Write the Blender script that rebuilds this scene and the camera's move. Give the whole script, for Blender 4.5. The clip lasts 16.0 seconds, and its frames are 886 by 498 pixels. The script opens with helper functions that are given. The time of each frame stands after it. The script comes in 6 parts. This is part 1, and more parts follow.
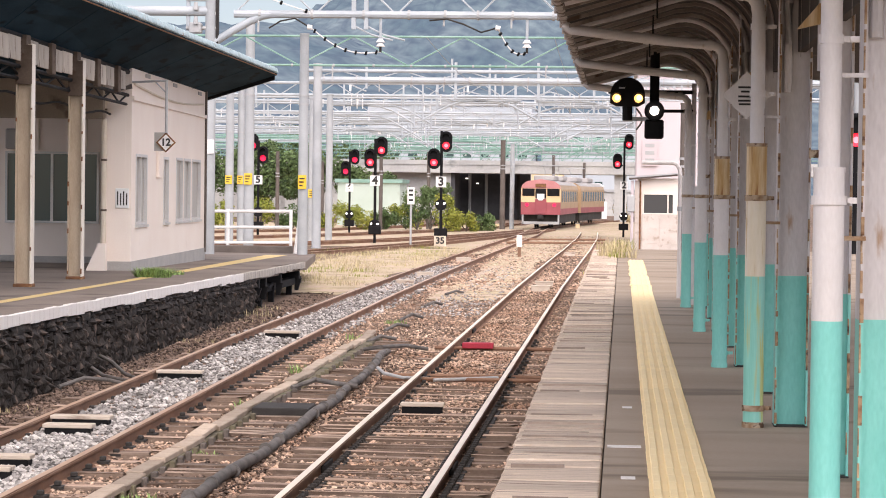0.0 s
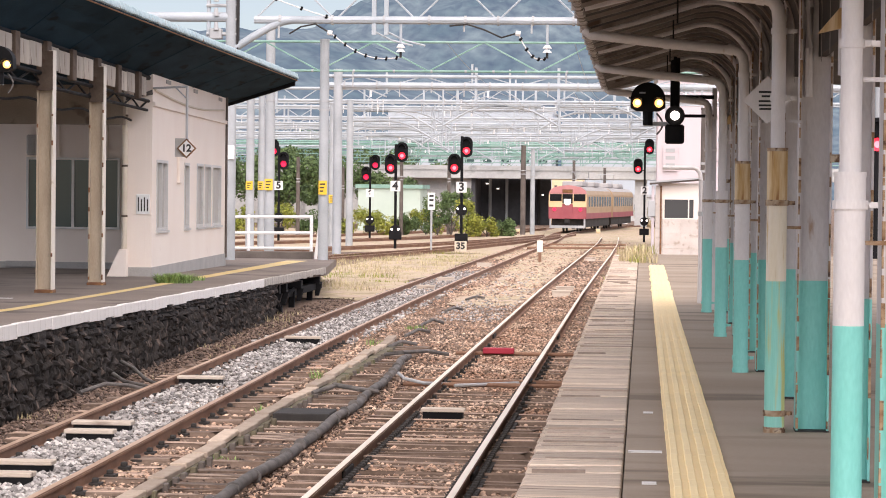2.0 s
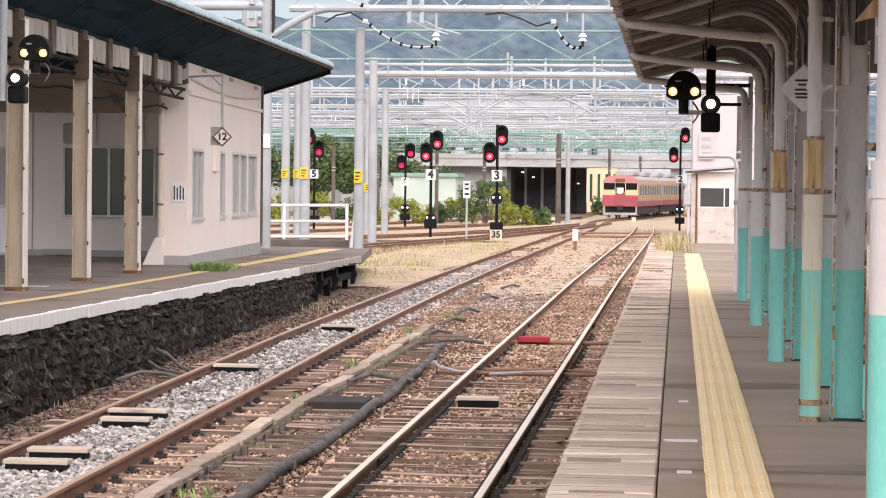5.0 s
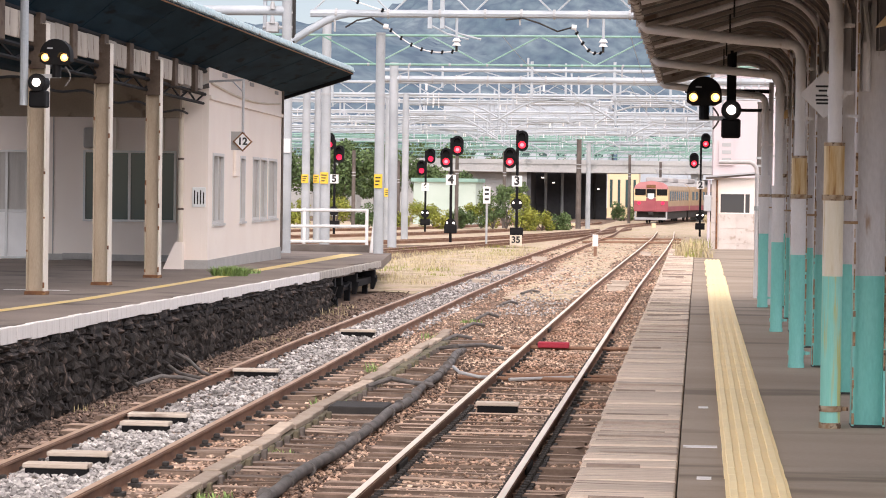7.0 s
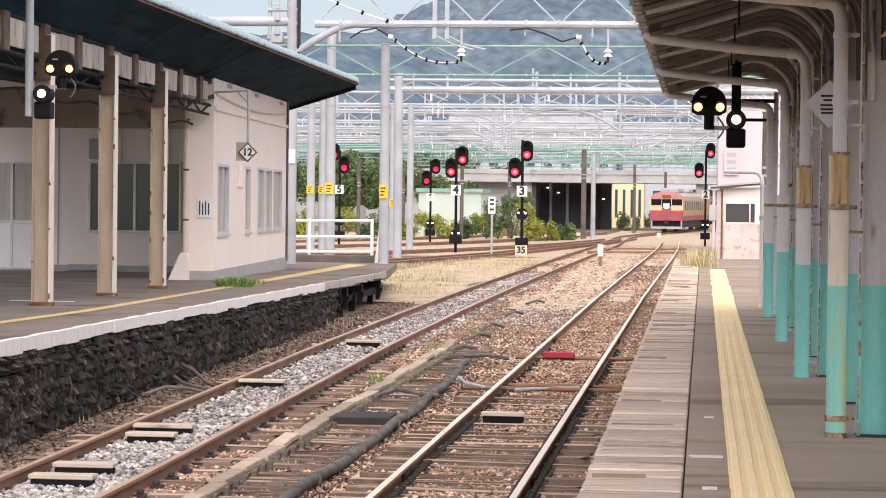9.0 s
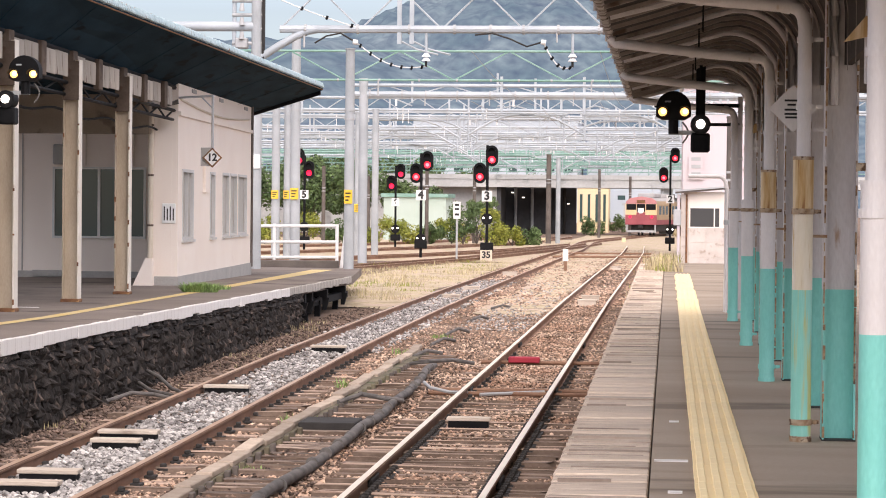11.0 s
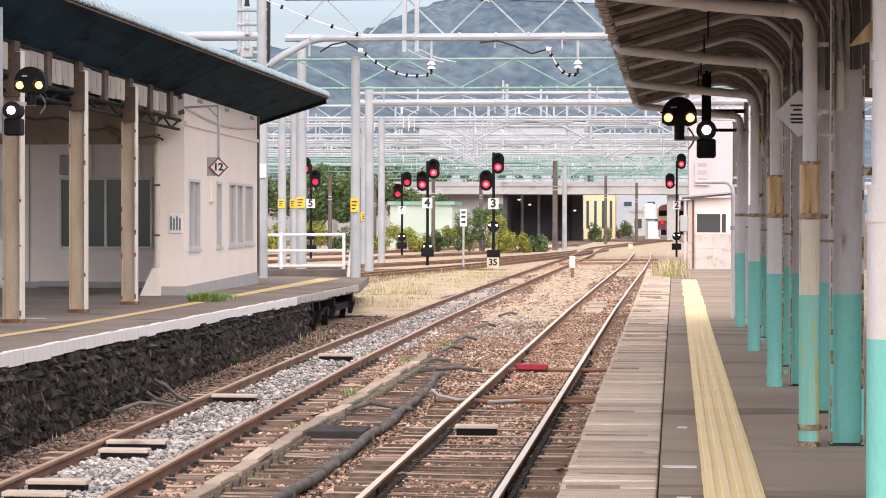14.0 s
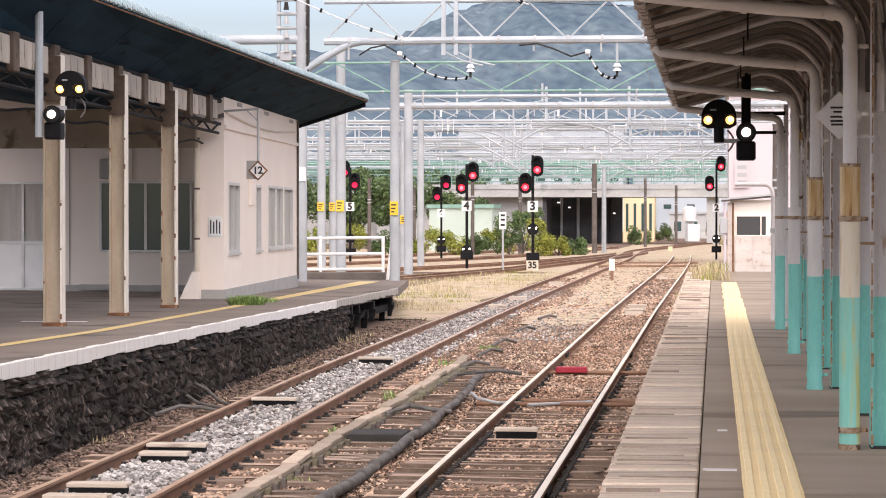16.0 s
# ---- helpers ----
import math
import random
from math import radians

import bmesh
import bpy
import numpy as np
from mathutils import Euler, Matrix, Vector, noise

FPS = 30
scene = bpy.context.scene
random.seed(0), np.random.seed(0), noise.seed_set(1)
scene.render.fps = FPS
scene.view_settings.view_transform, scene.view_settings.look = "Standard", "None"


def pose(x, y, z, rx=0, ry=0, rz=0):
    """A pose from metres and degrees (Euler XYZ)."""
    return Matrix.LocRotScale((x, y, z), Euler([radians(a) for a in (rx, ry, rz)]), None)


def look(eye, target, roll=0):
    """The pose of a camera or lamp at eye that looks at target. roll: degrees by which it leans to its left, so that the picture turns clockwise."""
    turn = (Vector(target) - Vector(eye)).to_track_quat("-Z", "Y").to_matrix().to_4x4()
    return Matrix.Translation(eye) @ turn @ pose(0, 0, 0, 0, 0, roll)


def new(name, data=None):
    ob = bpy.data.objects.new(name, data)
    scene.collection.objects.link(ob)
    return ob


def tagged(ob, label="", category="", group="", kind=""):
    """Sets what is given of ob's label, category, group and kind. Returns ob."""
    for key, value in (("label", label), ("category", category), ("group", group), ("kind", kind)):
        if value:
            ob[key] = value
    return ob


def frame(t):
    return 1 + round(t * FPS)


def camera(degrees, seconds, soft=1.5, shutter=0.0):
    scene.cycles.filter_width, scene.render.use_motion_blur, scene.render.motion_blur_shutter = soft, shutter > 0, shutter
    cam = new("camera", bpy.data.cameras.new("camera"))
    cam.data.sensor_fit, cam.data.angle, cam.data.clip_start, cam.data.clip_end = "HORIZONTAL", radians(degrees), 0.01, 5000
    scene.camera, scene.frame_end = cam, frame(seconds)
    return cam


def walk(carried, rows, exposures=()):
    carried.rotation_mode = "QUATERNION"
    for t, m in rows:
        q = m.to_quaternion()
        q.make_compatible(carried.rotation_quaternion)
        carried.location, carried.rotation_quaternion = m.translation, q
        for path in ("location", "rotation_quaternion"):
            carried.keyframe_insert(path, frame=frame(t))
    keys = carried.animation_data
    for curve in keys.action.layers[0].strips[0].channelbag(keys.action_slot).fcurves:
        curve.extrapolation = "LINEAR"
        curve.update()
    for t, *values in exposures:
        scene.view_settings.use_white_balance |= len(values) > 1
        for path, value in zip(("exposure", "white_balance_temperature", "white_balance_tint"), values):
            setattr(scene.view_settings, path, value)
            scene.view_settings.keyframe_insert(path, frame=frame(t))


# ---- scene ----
# World: x right, y along the platforms, z up; z = 0 is the rail top beside the camera.
EYE = 2.36
cam = camera(21.0, 16.0, 1.0)
ROWS = [
    (0.0, 88.628, -0.709, 4.289), (0.5, 88.640, -0.694, 4.368), (1.0, 88.660, -0.644, 4.452), (1.5, 88.715, -0.606, 4.625),
    (2.0, 88.750, -0.605, 4.779), (2.5, 88.681, -0.628, 4.906), (3.0, 88.571, -0.638, 5.008), (3.5, 88.448, -0.634, 5.132),
    (4.0, 88.414, -0.653, 5.277), (6.5, 88.571, -0.679, 6.070), (7.0, 88.585, -0.769, 6.107), (7.5, 88.645, -0.770, 6.114),
    (8.0, 88.621, -0.773, 6.144), (8.5, 88.674, -0.691, 6.211), (9.0, 88.830, -0.652, 6.228), (9.5, 88.913, -0.707, 6.098),
    (12.0, 88.995, -0.376, 5.106), (12.5, 89.052, -0.313, 5.143), (13.0, 89.072, -0.278, 5.199), (13.5, 89.098, -0.219, 5.318),
    (14.0, 89.143, -0.098, 5.545), (14.5, 89.223, -0.067, 5.874), (15.0, 89.329, -0.028, 6.102), (15.5, 89.294, -0.038, 6.308),
    (16.0, 89.214, 0.000, 6.487),
]
walk(cam, [(t, pose(0, 0, EYE, rx, ry, rz)) for t, rx, ry, rz in ROWS], [(0.0, 0.66, 7050, 20.5), (16.0, 0.66, 7050, 20.5)])

# ---- light ----
world = bpy.data.worlds.new("sky")
scene.world = world
world.use_nodes = True
wn = world.node_tree
sky = wn.nodes.new("ShaderNodeTexSky")
sky.sky_type, sky.sun_disc = "NISHITA", False
sky.sun_elevation, sky.sun_rotation = radians(45), radians(171)
sky.air_density, sky.dust_density, sky.ozone_density = 1.0, 0.6, 5.0
# overcast: the sky grows brighter towards the zenith
up = wn.nodes.new("ShaderNodeSeparateXYZ")
rise = wn.nodes.new("ShaderNodeMapRange")
rise.inputs[1].default_value, rise.inputs[2].default_value = 0.08, 0.36
rise.inputs[3].default_value, rise.inputs[4].default_value = 0.48, 2.5
veil = wn.nodes.new("ShaderNodeMix")
veil.data_type, veil.blend_type = "RGBA", "MULTIPLY"
veil.inputs[0].default_value = 1.0
wn.links.new(wn.nodes.new("ShaderNodeTexCoord").outputs["Generated"], up.inputs[0])
wn.links.new(up.outputs[2], rise.inputs[0])
wn.links.new(sky.outputs[0], veil.inputs[6])
wn.links.new(rise.outputs[0], veil.inputs[7])
# higher up the cloud cover takes the blue out of the sky
grey = wn.nodes.new("ShaderNodeRGBToBW")
cloud = wn.nodes.new("ShaderNodeMapRange")
cloud.inputs[1].default_value, cloud.inputs[2].default_value = 0.0, 0.4
cloud.inputs[3].default_value, cloud.inputs[4].default_value = 0.1, 0.9
pale = wn.nodes.new("ShaderNodeMix")
pale.data_type = "RGBA"
wn.links.new(up.outputs[2], cloud.inputs[0])
wn.links.new(cloud.outputs[0], pale.inputs[0])
wn.links.new(veil.outputs[2], grey.inputs[0])
wn.links.new(veil.outputs[2], pale.inputs[6])
wn.links.new(grey.outputs[0], pale.inputs[7])
wn.links.new(pale.outputs[2], wn.nodes["Background"].inputs[0])
wn.nodes["Background"].inputs[1].default_value = 0.165
sun = new("sun", bpy.data.lights.new("sun", "SUN"))
sun.data.energy, sun.data.angle, sun.data.color = 1.4, radians(75), (1.0, 0.95, 0.87)
sun.matrix_world = look((2.0, -12, 12), (0, 0, 0))


# ---- materials ----
def mat(name, a, b, rough=0.7, scale=3.0, bump=0.2, metal=0.0, fine=40.0, c=None, cover=0.5, stretch=(1, 1, 1), vary=0.0, dist=0.01, island=False, grain=0.16):
    """Two-scale noise between colours a and b; c: stains of a third colour; vary: brightness by object or piece."""
    m = bpy.data.materials.new(name)
    m.use_nodes = True
    nt = m.node_tree
    n, ln = nt.nodes, nt.links.new
    p = n["Principled BSDF"]
    p.inputs["Roughness"].default_value, p.inputs["Metallic"].default_value = rough, metal
    tc = n.new("ShaderNodeTexCoord")
    mp = n.new("ShaderNodeMapping")
    mp.inputs["Scale"].default_value = stretch
    ln(tc.outputs["Object"], mp.inputs[0])

    def tex(s, detail=4.0):
        x = n.new("ShaderNodeTexNoise")
        x.inputs["Scale"].default_value, x.inputs["Detail"].default_value = s, detail
        ln(mp.outputs[0], x.inputs["Vector"])
        return x.outputs[0]

    def ramp(src, lo, hi):
        r = n.new("ShaderNodeValToRGB")
        r.color_ramp.elements[0].position, r.color_ramp.elements[1].position = lo, hi
        ln(src, r.inputs[0])
        return r.outputs[0]

    def mix(f, x, y, kind="MIX"):
        k = n.new("ShaderNodeMix")
        k.data_type, k.blend_type = "RGBA", kind
        for src, i in ((f, 0), (x, 6), (y, 7)):
            if isinstance(src, (int, float)):
                k.inputs[i].default_value = src
            elif isinstance(src, tuple):
                k.inputs[i].default_value = (*src, 1)
            else:
                ln(src, k.inputs[i])
        return k.outputs[2]

    big, small = tex(scale), tex(fine, 3.0)
    col = mix(ramp(big, 0.35, 0.65), a, b)
    col = mix(grain, col, ramp(small, 0.2, 0.75), "SOFT_LIGHT")
    if c:
        col = mix(ramp(tex(scale * 1.7, 6.0), 1 - cover, 1 - cover + 0.09), col, c)
    if vary:
        if island:
            src = n.new("ShaderNodeNewGeometry").outputs["Random Per Island"]
        else:
            src = n.new("ShaderNodeObjectInfo").outputs["Random"]
        mr = n.new("ShaderNodeMapRange")
        mr.inputs[3].default_value, mr.inputs[4].default_value = 1 - vary, 1 + vary
        ln(src, mr.inputs[0])
        col = mix(1.0, col, mr.outputs[0], "MULTIPLY")
    ln(col, p.inputs["Base Color"])
    if bump:
        bp = n.new("ShaderNodeBump")
        bp.inputs["Strength"].default_value, bp.inputs["Distance"].default_value = bump, dist
        ln(small, bp.inputs["Height"])
        ln(bp.outputs[0], p.inputs["Normal"])
    return m


def glow(name, colour, strength):
    m = bpy.data.materials.new(name)
    m.use_nodes = True
    p = m.node_tree.nodes["Principled BSDF"]
    p.inputs["Base Color"].default_value = (*colour, 1)
    p.inputs["Emission Color"].default_value = (*colour, 1)
    p.inputs["Emission Strength"].default_value = strength
    return m


def glass(name, colour, rough=0.08):
    m = bpy.data.materials.new(name)
    m.use_nodes = True
    p = m.node_tree.nodes["Principled BSDF"]
    p.inputs["Base Color"].default_value = (*colour, 1)
    p.inputs["Roughness"].default_value = rough
    return m


M_EARTH = mat("brown_ballast_bed", (0.15, 0.095, 0.065), (0.24, 0.165, 0.12), 0.95, 0.6, 0.9, fine=22, c=(0.09, 0.058, 0.04), cover=0.4, dist=0.05, grain=0.4)
M_DRY = mat("dry_grass_soil", (0.52, 0.395, 0.305), (0.49, 0.405, 0.255), 0.95, 0.8, 0.9, fine=7, c=(0.36, 0.29, 0.18), cover=0.46, dist=0.05, grain=0.4)
M_STONE = mat("brown_ballast", (0.34, 0.21, 0.145), (0.50, 0.37, 0.28), 0.9, 0.7, 0.3, c=(0.17, 0.10, 0.065), cover=0.4, vary=0.75, island=True)
M_GREYSTONE = mat("grey_ballast", (0.25, 0.235, 0.225), (0.46, 0.44, 0.42), 0.9, 2.0, 0.3, c=(0.20, 0.13, 0.09), cover=0.36, vary=0.6, island=True)
M_RAIL = mat("rusty_rail", (0.19, 0.10, 0.063), (0.29, 0.165, 0.105), 0.8, 1.5, 0.3, 0.1)
M_RAILTOP = mat("worn_rail_top", (0.86, 0.77, 0.63), (0.74, 0.64, 0.51), 0.45, 0.5, 0.05, 0.1)
M_RUSTTOP = mat("rusty_rail_top", (0.46, 0.29, 0.19), (0.55, 0.39, 0.28), 0.5, 0.5, 0.1, 0.2)
M_SLEEPER = mat("weathered_sleeper", (0.25, 0.165, 0.12), (0.45, 0.335, 0.265), 0.9, 4.0, 0.6, fine=60, stretch=(0.2, 1, 1), vary=0.45, grain=0.4)
M_CONC = mat("platform_asphalt", (0.29, 0.225, 0.165), (0.37, 0.295, 0.225), 0.88, 0.5, 0.25, fine=90, c=(0.19, 0.145, 0.105), cover=0.44, stretch=(0.35, 1.6, 1))
M_OLDASPHALT = mat("worn_brown_asphalt", (0.17, 0.135, 0.11), (0.24, 0.195, 0.165), 0.9, 0.4, 0.3, fine=60, c=(0.11, 0.088, 0.072), cover=0.42)
M_SLAB = mat("platform_edge_slab", (0.58, 0.46, 0.36), (0.72, 0.60, 0.48), 0.9, 1.2, 0.6, fine=30, stretch=(0.5, 5.5, 1), c=(0.25, 0.165, 0.135), cover=0.46, vary=0.2, grain=0.35)
M_YELLOW = mat("yellow_tactile", (0.95, 0.755, 0.42), (0.96, 0.80, 0.50), 0.75, 1.0, 0.2, fine=60, vary=0.03)
M_YLINE = mat("worn_yellow_line", (0.70, 0.50, 0.17), (0.66, 0.52, 0.28), 0.85, 2.0, 0.2, c=(0.34, 0.27, 0.19), cover=0.36)
M_WHITELINE = mat("white_edge_paint", (0.74, 0.71, 0.68), (0.82, 0.79, 0.76), 0.8, 4.0, 0.25, c=(0.36, 0.31, 0.27), cover=0.39, stretch=(1, 4, 0.3))
M_BASALT = mat("dark_stone", (0.03, 0.026, 0.024), (0.085, 0.072, 0.066), 0.95, 4.0, 1.0, fine=25, c=(0.24, 0.18, 0.15), cover=0.43, stretch=(1, 1.4, 0.35), vary=0.7, dist=0.03)
M_WALL = mat("cream_wall_panel", (0.84, 0.74, 0.66), (0.87, 0.78, 0.70), 0.75, 0.8, 0.08, c=(0.70, 0.60, 0.52), cover=0.3)
M_PLINTH = mat("grey_plinth", (0.36, 0.35, 0.33), (0.42, 0.40, 0.38), 0.85, 2.0, 0.3)
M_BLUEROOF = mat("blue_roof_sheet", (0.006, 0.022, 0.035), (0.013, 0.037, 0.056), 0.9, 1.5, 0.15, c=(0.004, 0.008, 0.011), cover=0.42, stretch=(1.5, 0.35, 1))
M_ROOFEDGE = mat("weathered_blue_edge", (0.33, 0.47, 0.51), (0.46, 0.58, 0.61), 0.7, 5.0, 0.3, c=(0.24, 0.15, 0.10), cover=0.38)
M_CREAMCOL = mat("cream_painted_steel", (0.60, 0.51, 0.40), (0.68, 0.60, 0.49), 0.6, 3.0, 0.1, c=(0.40, 0.27, 0.17), cover=0.28)
M_RUST = mat("rust", (0.12, 0.05, 0.024), (0.26, 0.125, 0.055), 0.9, 8.0, 0.5, c=(0.36, 0.20, 0.09), cover=0.4)
M_WHITESTEEL = mat("chalky_white_steel", (0.54, 0.51, 0.505), (0.66, 0.63, 0.63), 0.6, 2.5, 0.12, c=(0.34, 0.20, 0.11), cover=0.37, stretch=(2.2, 2.2, 0.6))
M_TEAL = mat("turquoise_paint", (0.15, 0.53, 0.47), (0.21, 0.59, 0.53), 0.5, 2.0, 0.1, c=(0.12, 0.40, 0.34), cover=0.34, stretch=(2, 2, 0.6))
M_OCHRE = mat("rust_streaked_sleeve", (0.46, 0.27, 0.09), (0.70, 0.56, 0.36), 0.65, 5.0, 0.2, c=(0.30, 0.14, 0.045), cover=0.43, stretch=(5, 5, 0.35))
M_PIPEW = mat("white_drain_pipe", (0.64, 0.61, 0.60), (0.73, 0.70, 0.69), 0.5, 2.0, 0.08, c=(0.44, 0.31, 0.19), cover=0.33, stretch=(2.4, 2.4, 0.7))
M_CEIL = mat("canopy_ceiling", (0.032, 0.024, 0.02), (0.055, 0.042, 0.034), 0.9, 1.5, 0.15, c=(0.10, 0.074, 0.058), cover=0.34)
M_BATTEN = mat("worn_pale_batten", (0.20, 0.165, 0.14), (0.32, 0.275, 0.24), 0.8, 2.0, 0.15, c=(0.10, 0.065, 0.045), cover=0.4)
M_GALV = mat("galvanised_steel", (0.36, 0.40, 0.43), (0.46, 0.50, 0.53), 0.6, 1.0, 0.08, 0.1)
M_GREENSTEEL = mat("green_painted_steel", (0.16, 0.32, 0.26), (0.26, 0.42, 0.36), 0.6, 1.0, 0.1)
M_POLE = mat("concrete_pole", (0.33, 0.355, 0.37), (0.43, 0.455, 0.47), 0.8, 1.0, 0.1)
M_DARKPOLE = mat("dark_timber_pole", (0.09, 0.075, 0.065), (0.15, 0.125, 0.11), 0.85, 1.5, 0.2)
M_BLACK = mat("black_enamel", (0.005, 0.005, 0.006), (0.011, 0.011, 0.012), 0.65, 3.0, 0.05)
M_BLACK.node_tree.nodes["Principled BSDF"].inputs["Specular IOR Level"].default_value = 0.15
M_RUBBER = mat("black_cable_sheath", (0.085, 0.08, 0.076), (0.165, 0.15, 0.14), 0.85, 4.0, 0.4)
M_WHITE = mat("white_paint", (0.76, 0.76, 0.75), (0.82, 0.82, 0.81), 0.6, 2.0, 0.05)
M_TAGYELLOW = mat("yellow_plate", (0.80, 0.48, 0.03), (0.84, 0.54, 0.06), 0.6, 2.0, 0.05)
M_INK = mat("black_ink", (0.02, 0.02, 0.02), (0.03, 0.03, 0.03), 0.7, 2.0, 0.0)
M_REDPAINT = mat("red_paint", (0.30, 0.015, 0.035), (0.36, 0.025, 0.045), 0.7, 2.0, 0.1)
M_TRAINRED = mat("train_red", (0.30, 0.065, 0.08), (0.36, 0.085, 0.10), 0.5, 1.0, 0.05)
M_TRAINBROW = mat("train_faded_red", (0.48, 0.19, 0.19), (0.55, 0.24, 0.24), 0.5, 1.0, 0.05)
M_TRAINCREAM = mat("train_cream", (0.72, 0.50, 0.27), (0.76, 0.55, 0.32), 0.5, 1.0, 0.05)
M_TRAINTAN = mat("train_side", (0.42, 0.28, 0.16), (0.48, 0.33, 0.20), 0.5, 0.6, 0.05)
M_ROOFGREY = mat("train_roof", (0.38, 0.36, 0.35), (0.46, 0.44, 0.43), 0.8, 1.0, 0.1)
M_GREYPAINT = mat("grey_paint", (0.36, 0.37, 0.38), (0.44, 0.45, 0.45), 0.6, 1.0, 0.05)
M_UNDER = mat("underframe", (0.018, 0.016, 0.015), (0.04, 0.036, 0.033), 0.85, 2.0, 0.2)
M_VIADUCT = mat("weathered_concrete", (0.42, 0.42, 0.41), (0.52, 0.52, 0.50), 0.9, 0.3, 0.2, fine=4, c=(0.27, 0.28, 0.27), cover=0.4)
# Shade put into the colour, for the viaduct opening, room and platform core.
M_SHADEWALL = mat("shade_dark_wall", (0.055, 0.055, 0.06), (0.09, 0.09, 0.095), 0.9, 0.3, 0.2, fine=3)
M_LEAF = mat("leaf", (0.065, 0.115, 0.04), (0.12, 0.18, 0.06), 0.7, 0.8, 0.0, vary=0.5, island=True)
M_LEAFY = mat("yellow_leaf", (0.20, 0.24, 0.035), (0.30, 0.30, 0.05), 0.7, 0.8, 0.0, vary=0.45, island=True)
M_LEAFDRY = mat("dry_grass_blade", (0.50, 0.41, 0.25), (0.43, 0.37, 0.20), 0.8, 0.8, 0.0, vary=0.4, island=True)
M_HILL = mat("hazy_wooded_hill", (0.028, 0.046, 0.038), (0.08, 0.10, 0.088), 1.0, 0.02, 0.0, fine=0.11, grain=0.9)
M_WINGLASS = glass("dark_window_glass", (0.05, 0.09, 0.09), 0.12)
M_CURTAIN = mat("pale_curtain", (0.42, 0.40, 0.37), (0.50, 0.48, 0.45), 0.85, 3.0, 0.3, stretch=(4, 4, 0.2))
M_ALU = mat("aluminium_frame", (0.55, 0.55, 0.54), (0.62, 0.62, 0.61), 0.4, 2.0, 0.03, 0.4)
M_PINK = mat("pale_pink_facade", (0.58, 0.50, 0.52), (0.63, 0.57, 0.59), 0.8, 0.2, 0.05)
M_PALE = mat("pale_facade", (0.42, 0.47, 0.51), (0.50, 0.55, 0.59), 0.8, 0.1, 0.05)
M_TANB = mat("tan_facade", (0.78, 0.60, 0.36), (0.82, 0.66, 0.43), 0.8, 0.3, 0.05)
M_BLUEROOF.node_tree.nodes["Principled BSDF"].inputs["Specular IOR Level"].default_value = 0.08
# Faint blue glow on the hills stands in for distance haze.
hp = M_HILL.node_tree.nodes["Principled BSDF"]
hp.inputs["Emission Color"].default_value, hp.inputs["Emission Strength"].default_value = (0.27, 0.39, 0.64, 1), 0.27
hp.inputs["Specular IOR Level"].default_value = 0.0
G_RED = glow("red_signal_light", (1.0, 0.02, 0.04), 1.7)
G_CORE = glow("red_light_core", (1.0, 0.15, 0.19), 2.0)
G_REDDIM = glow("dim_red_light", (0.9, 0.01, 0.06), 0.9)
G_YEL = glow("amber_light", (1.0, 0.56, 0.17), 1.25)
G_AMBERCORE = glow("amber_light_core", (1.0, 0.80, 0.45), 2.2)
G_LAMP = glow("pale_lamp", (1.0, 0.95, 0.9), 1.2)
G_WHT = glow("white_light", (1.0, 0.95, 0.85), 6.0)


M_RUSTD = mat("rust_brown_paint", (0.07, 0.045, 0.032), (0.13, 0.095, 0.07), 0.85, 3.0, 0.2, c=(0.08, 0.045, 0.03), cover=0.4)


# ---- building blocks ----
def box(bm, x0, x1, y0, y1, z0, z1, bevel=0.0):
    r = bmesh.ops.create_cube(bm, size=1.0, matrix=Matrix.Translation(((x0 + x1) / 2, (y0 + y1) / 2, (z0 + z1) / 2)) @ Matrix.Diagonal((x1 - x0, y1 - y0, z1 - z0, 1)))
    if bevel:
        es = list({e for v in r["verts"] for e in v.link_edges})
        bmesh.ops.bevel(bm, geom=es, offset=bevel, segments=1, affect="EDGES")
    return bm


def rod(bm, p, q, r, n=10, r2=None):
    p, q = Vector(p), Vector(q)
    d = q - p
    m = Matrix.Translation((p + q) / 2) @ d.to_track_quat("Z", "Y").to_matrix().to_4x4()
    bmesh.ops.create_cone(bm, cap_ends=True, segments=n, radius1=r, radius2=r if r2 is None else r2, depth=d.length, matrix=m)
    return bm


def tube(bm, pts, r, n=8):
    """A round tube along a smooth list of points."""
    pts = [Vector(p) for p in pts]
    rings = []
    for i, p in enumerate(pts):
        d = (pts[min(i + 1, len(pts) - 1)] - pts[max(i - 1, 0)]).normalized()
        q = d.to_track_quat("Z", "Y")
        rings.append([bm.verts.new(p + q @ Vector((r * math.cos(a * math.tau / n), r * math.sin(a * math.tau / n), 0))) for a in range(n)])
    for a, b in zip(rings, rings[1:]):
        for i in range(n):
            bm.faces.new((a[i], a[(i + 1) % n], b[(i + 1) % n], b[i]))
    bm.faces.new(rings[0][::-1])
    bm.faces.new(rings[-1])
    return bm


def prism(bm, outline, y0, y1):
    """A profile in x and z, drawn out from y0 to y1."""
    a = [bm.verts.new((x, y0, z)) for x, z in outline]
    b = [bm.verts.new((x, y1, z)) for x, z in outline]
    n = len(outline)
    for i in range(n):
        bm.faces.new((a[i], a[(i + 1) % n], b[(i + 1) % n], b[i]))
    bm.faces.new(a[::-1])
    bm.faces.new(b)
    bmesh.ops.recalc_face_normals(bm, faces=bm.faces[:])
    return bm


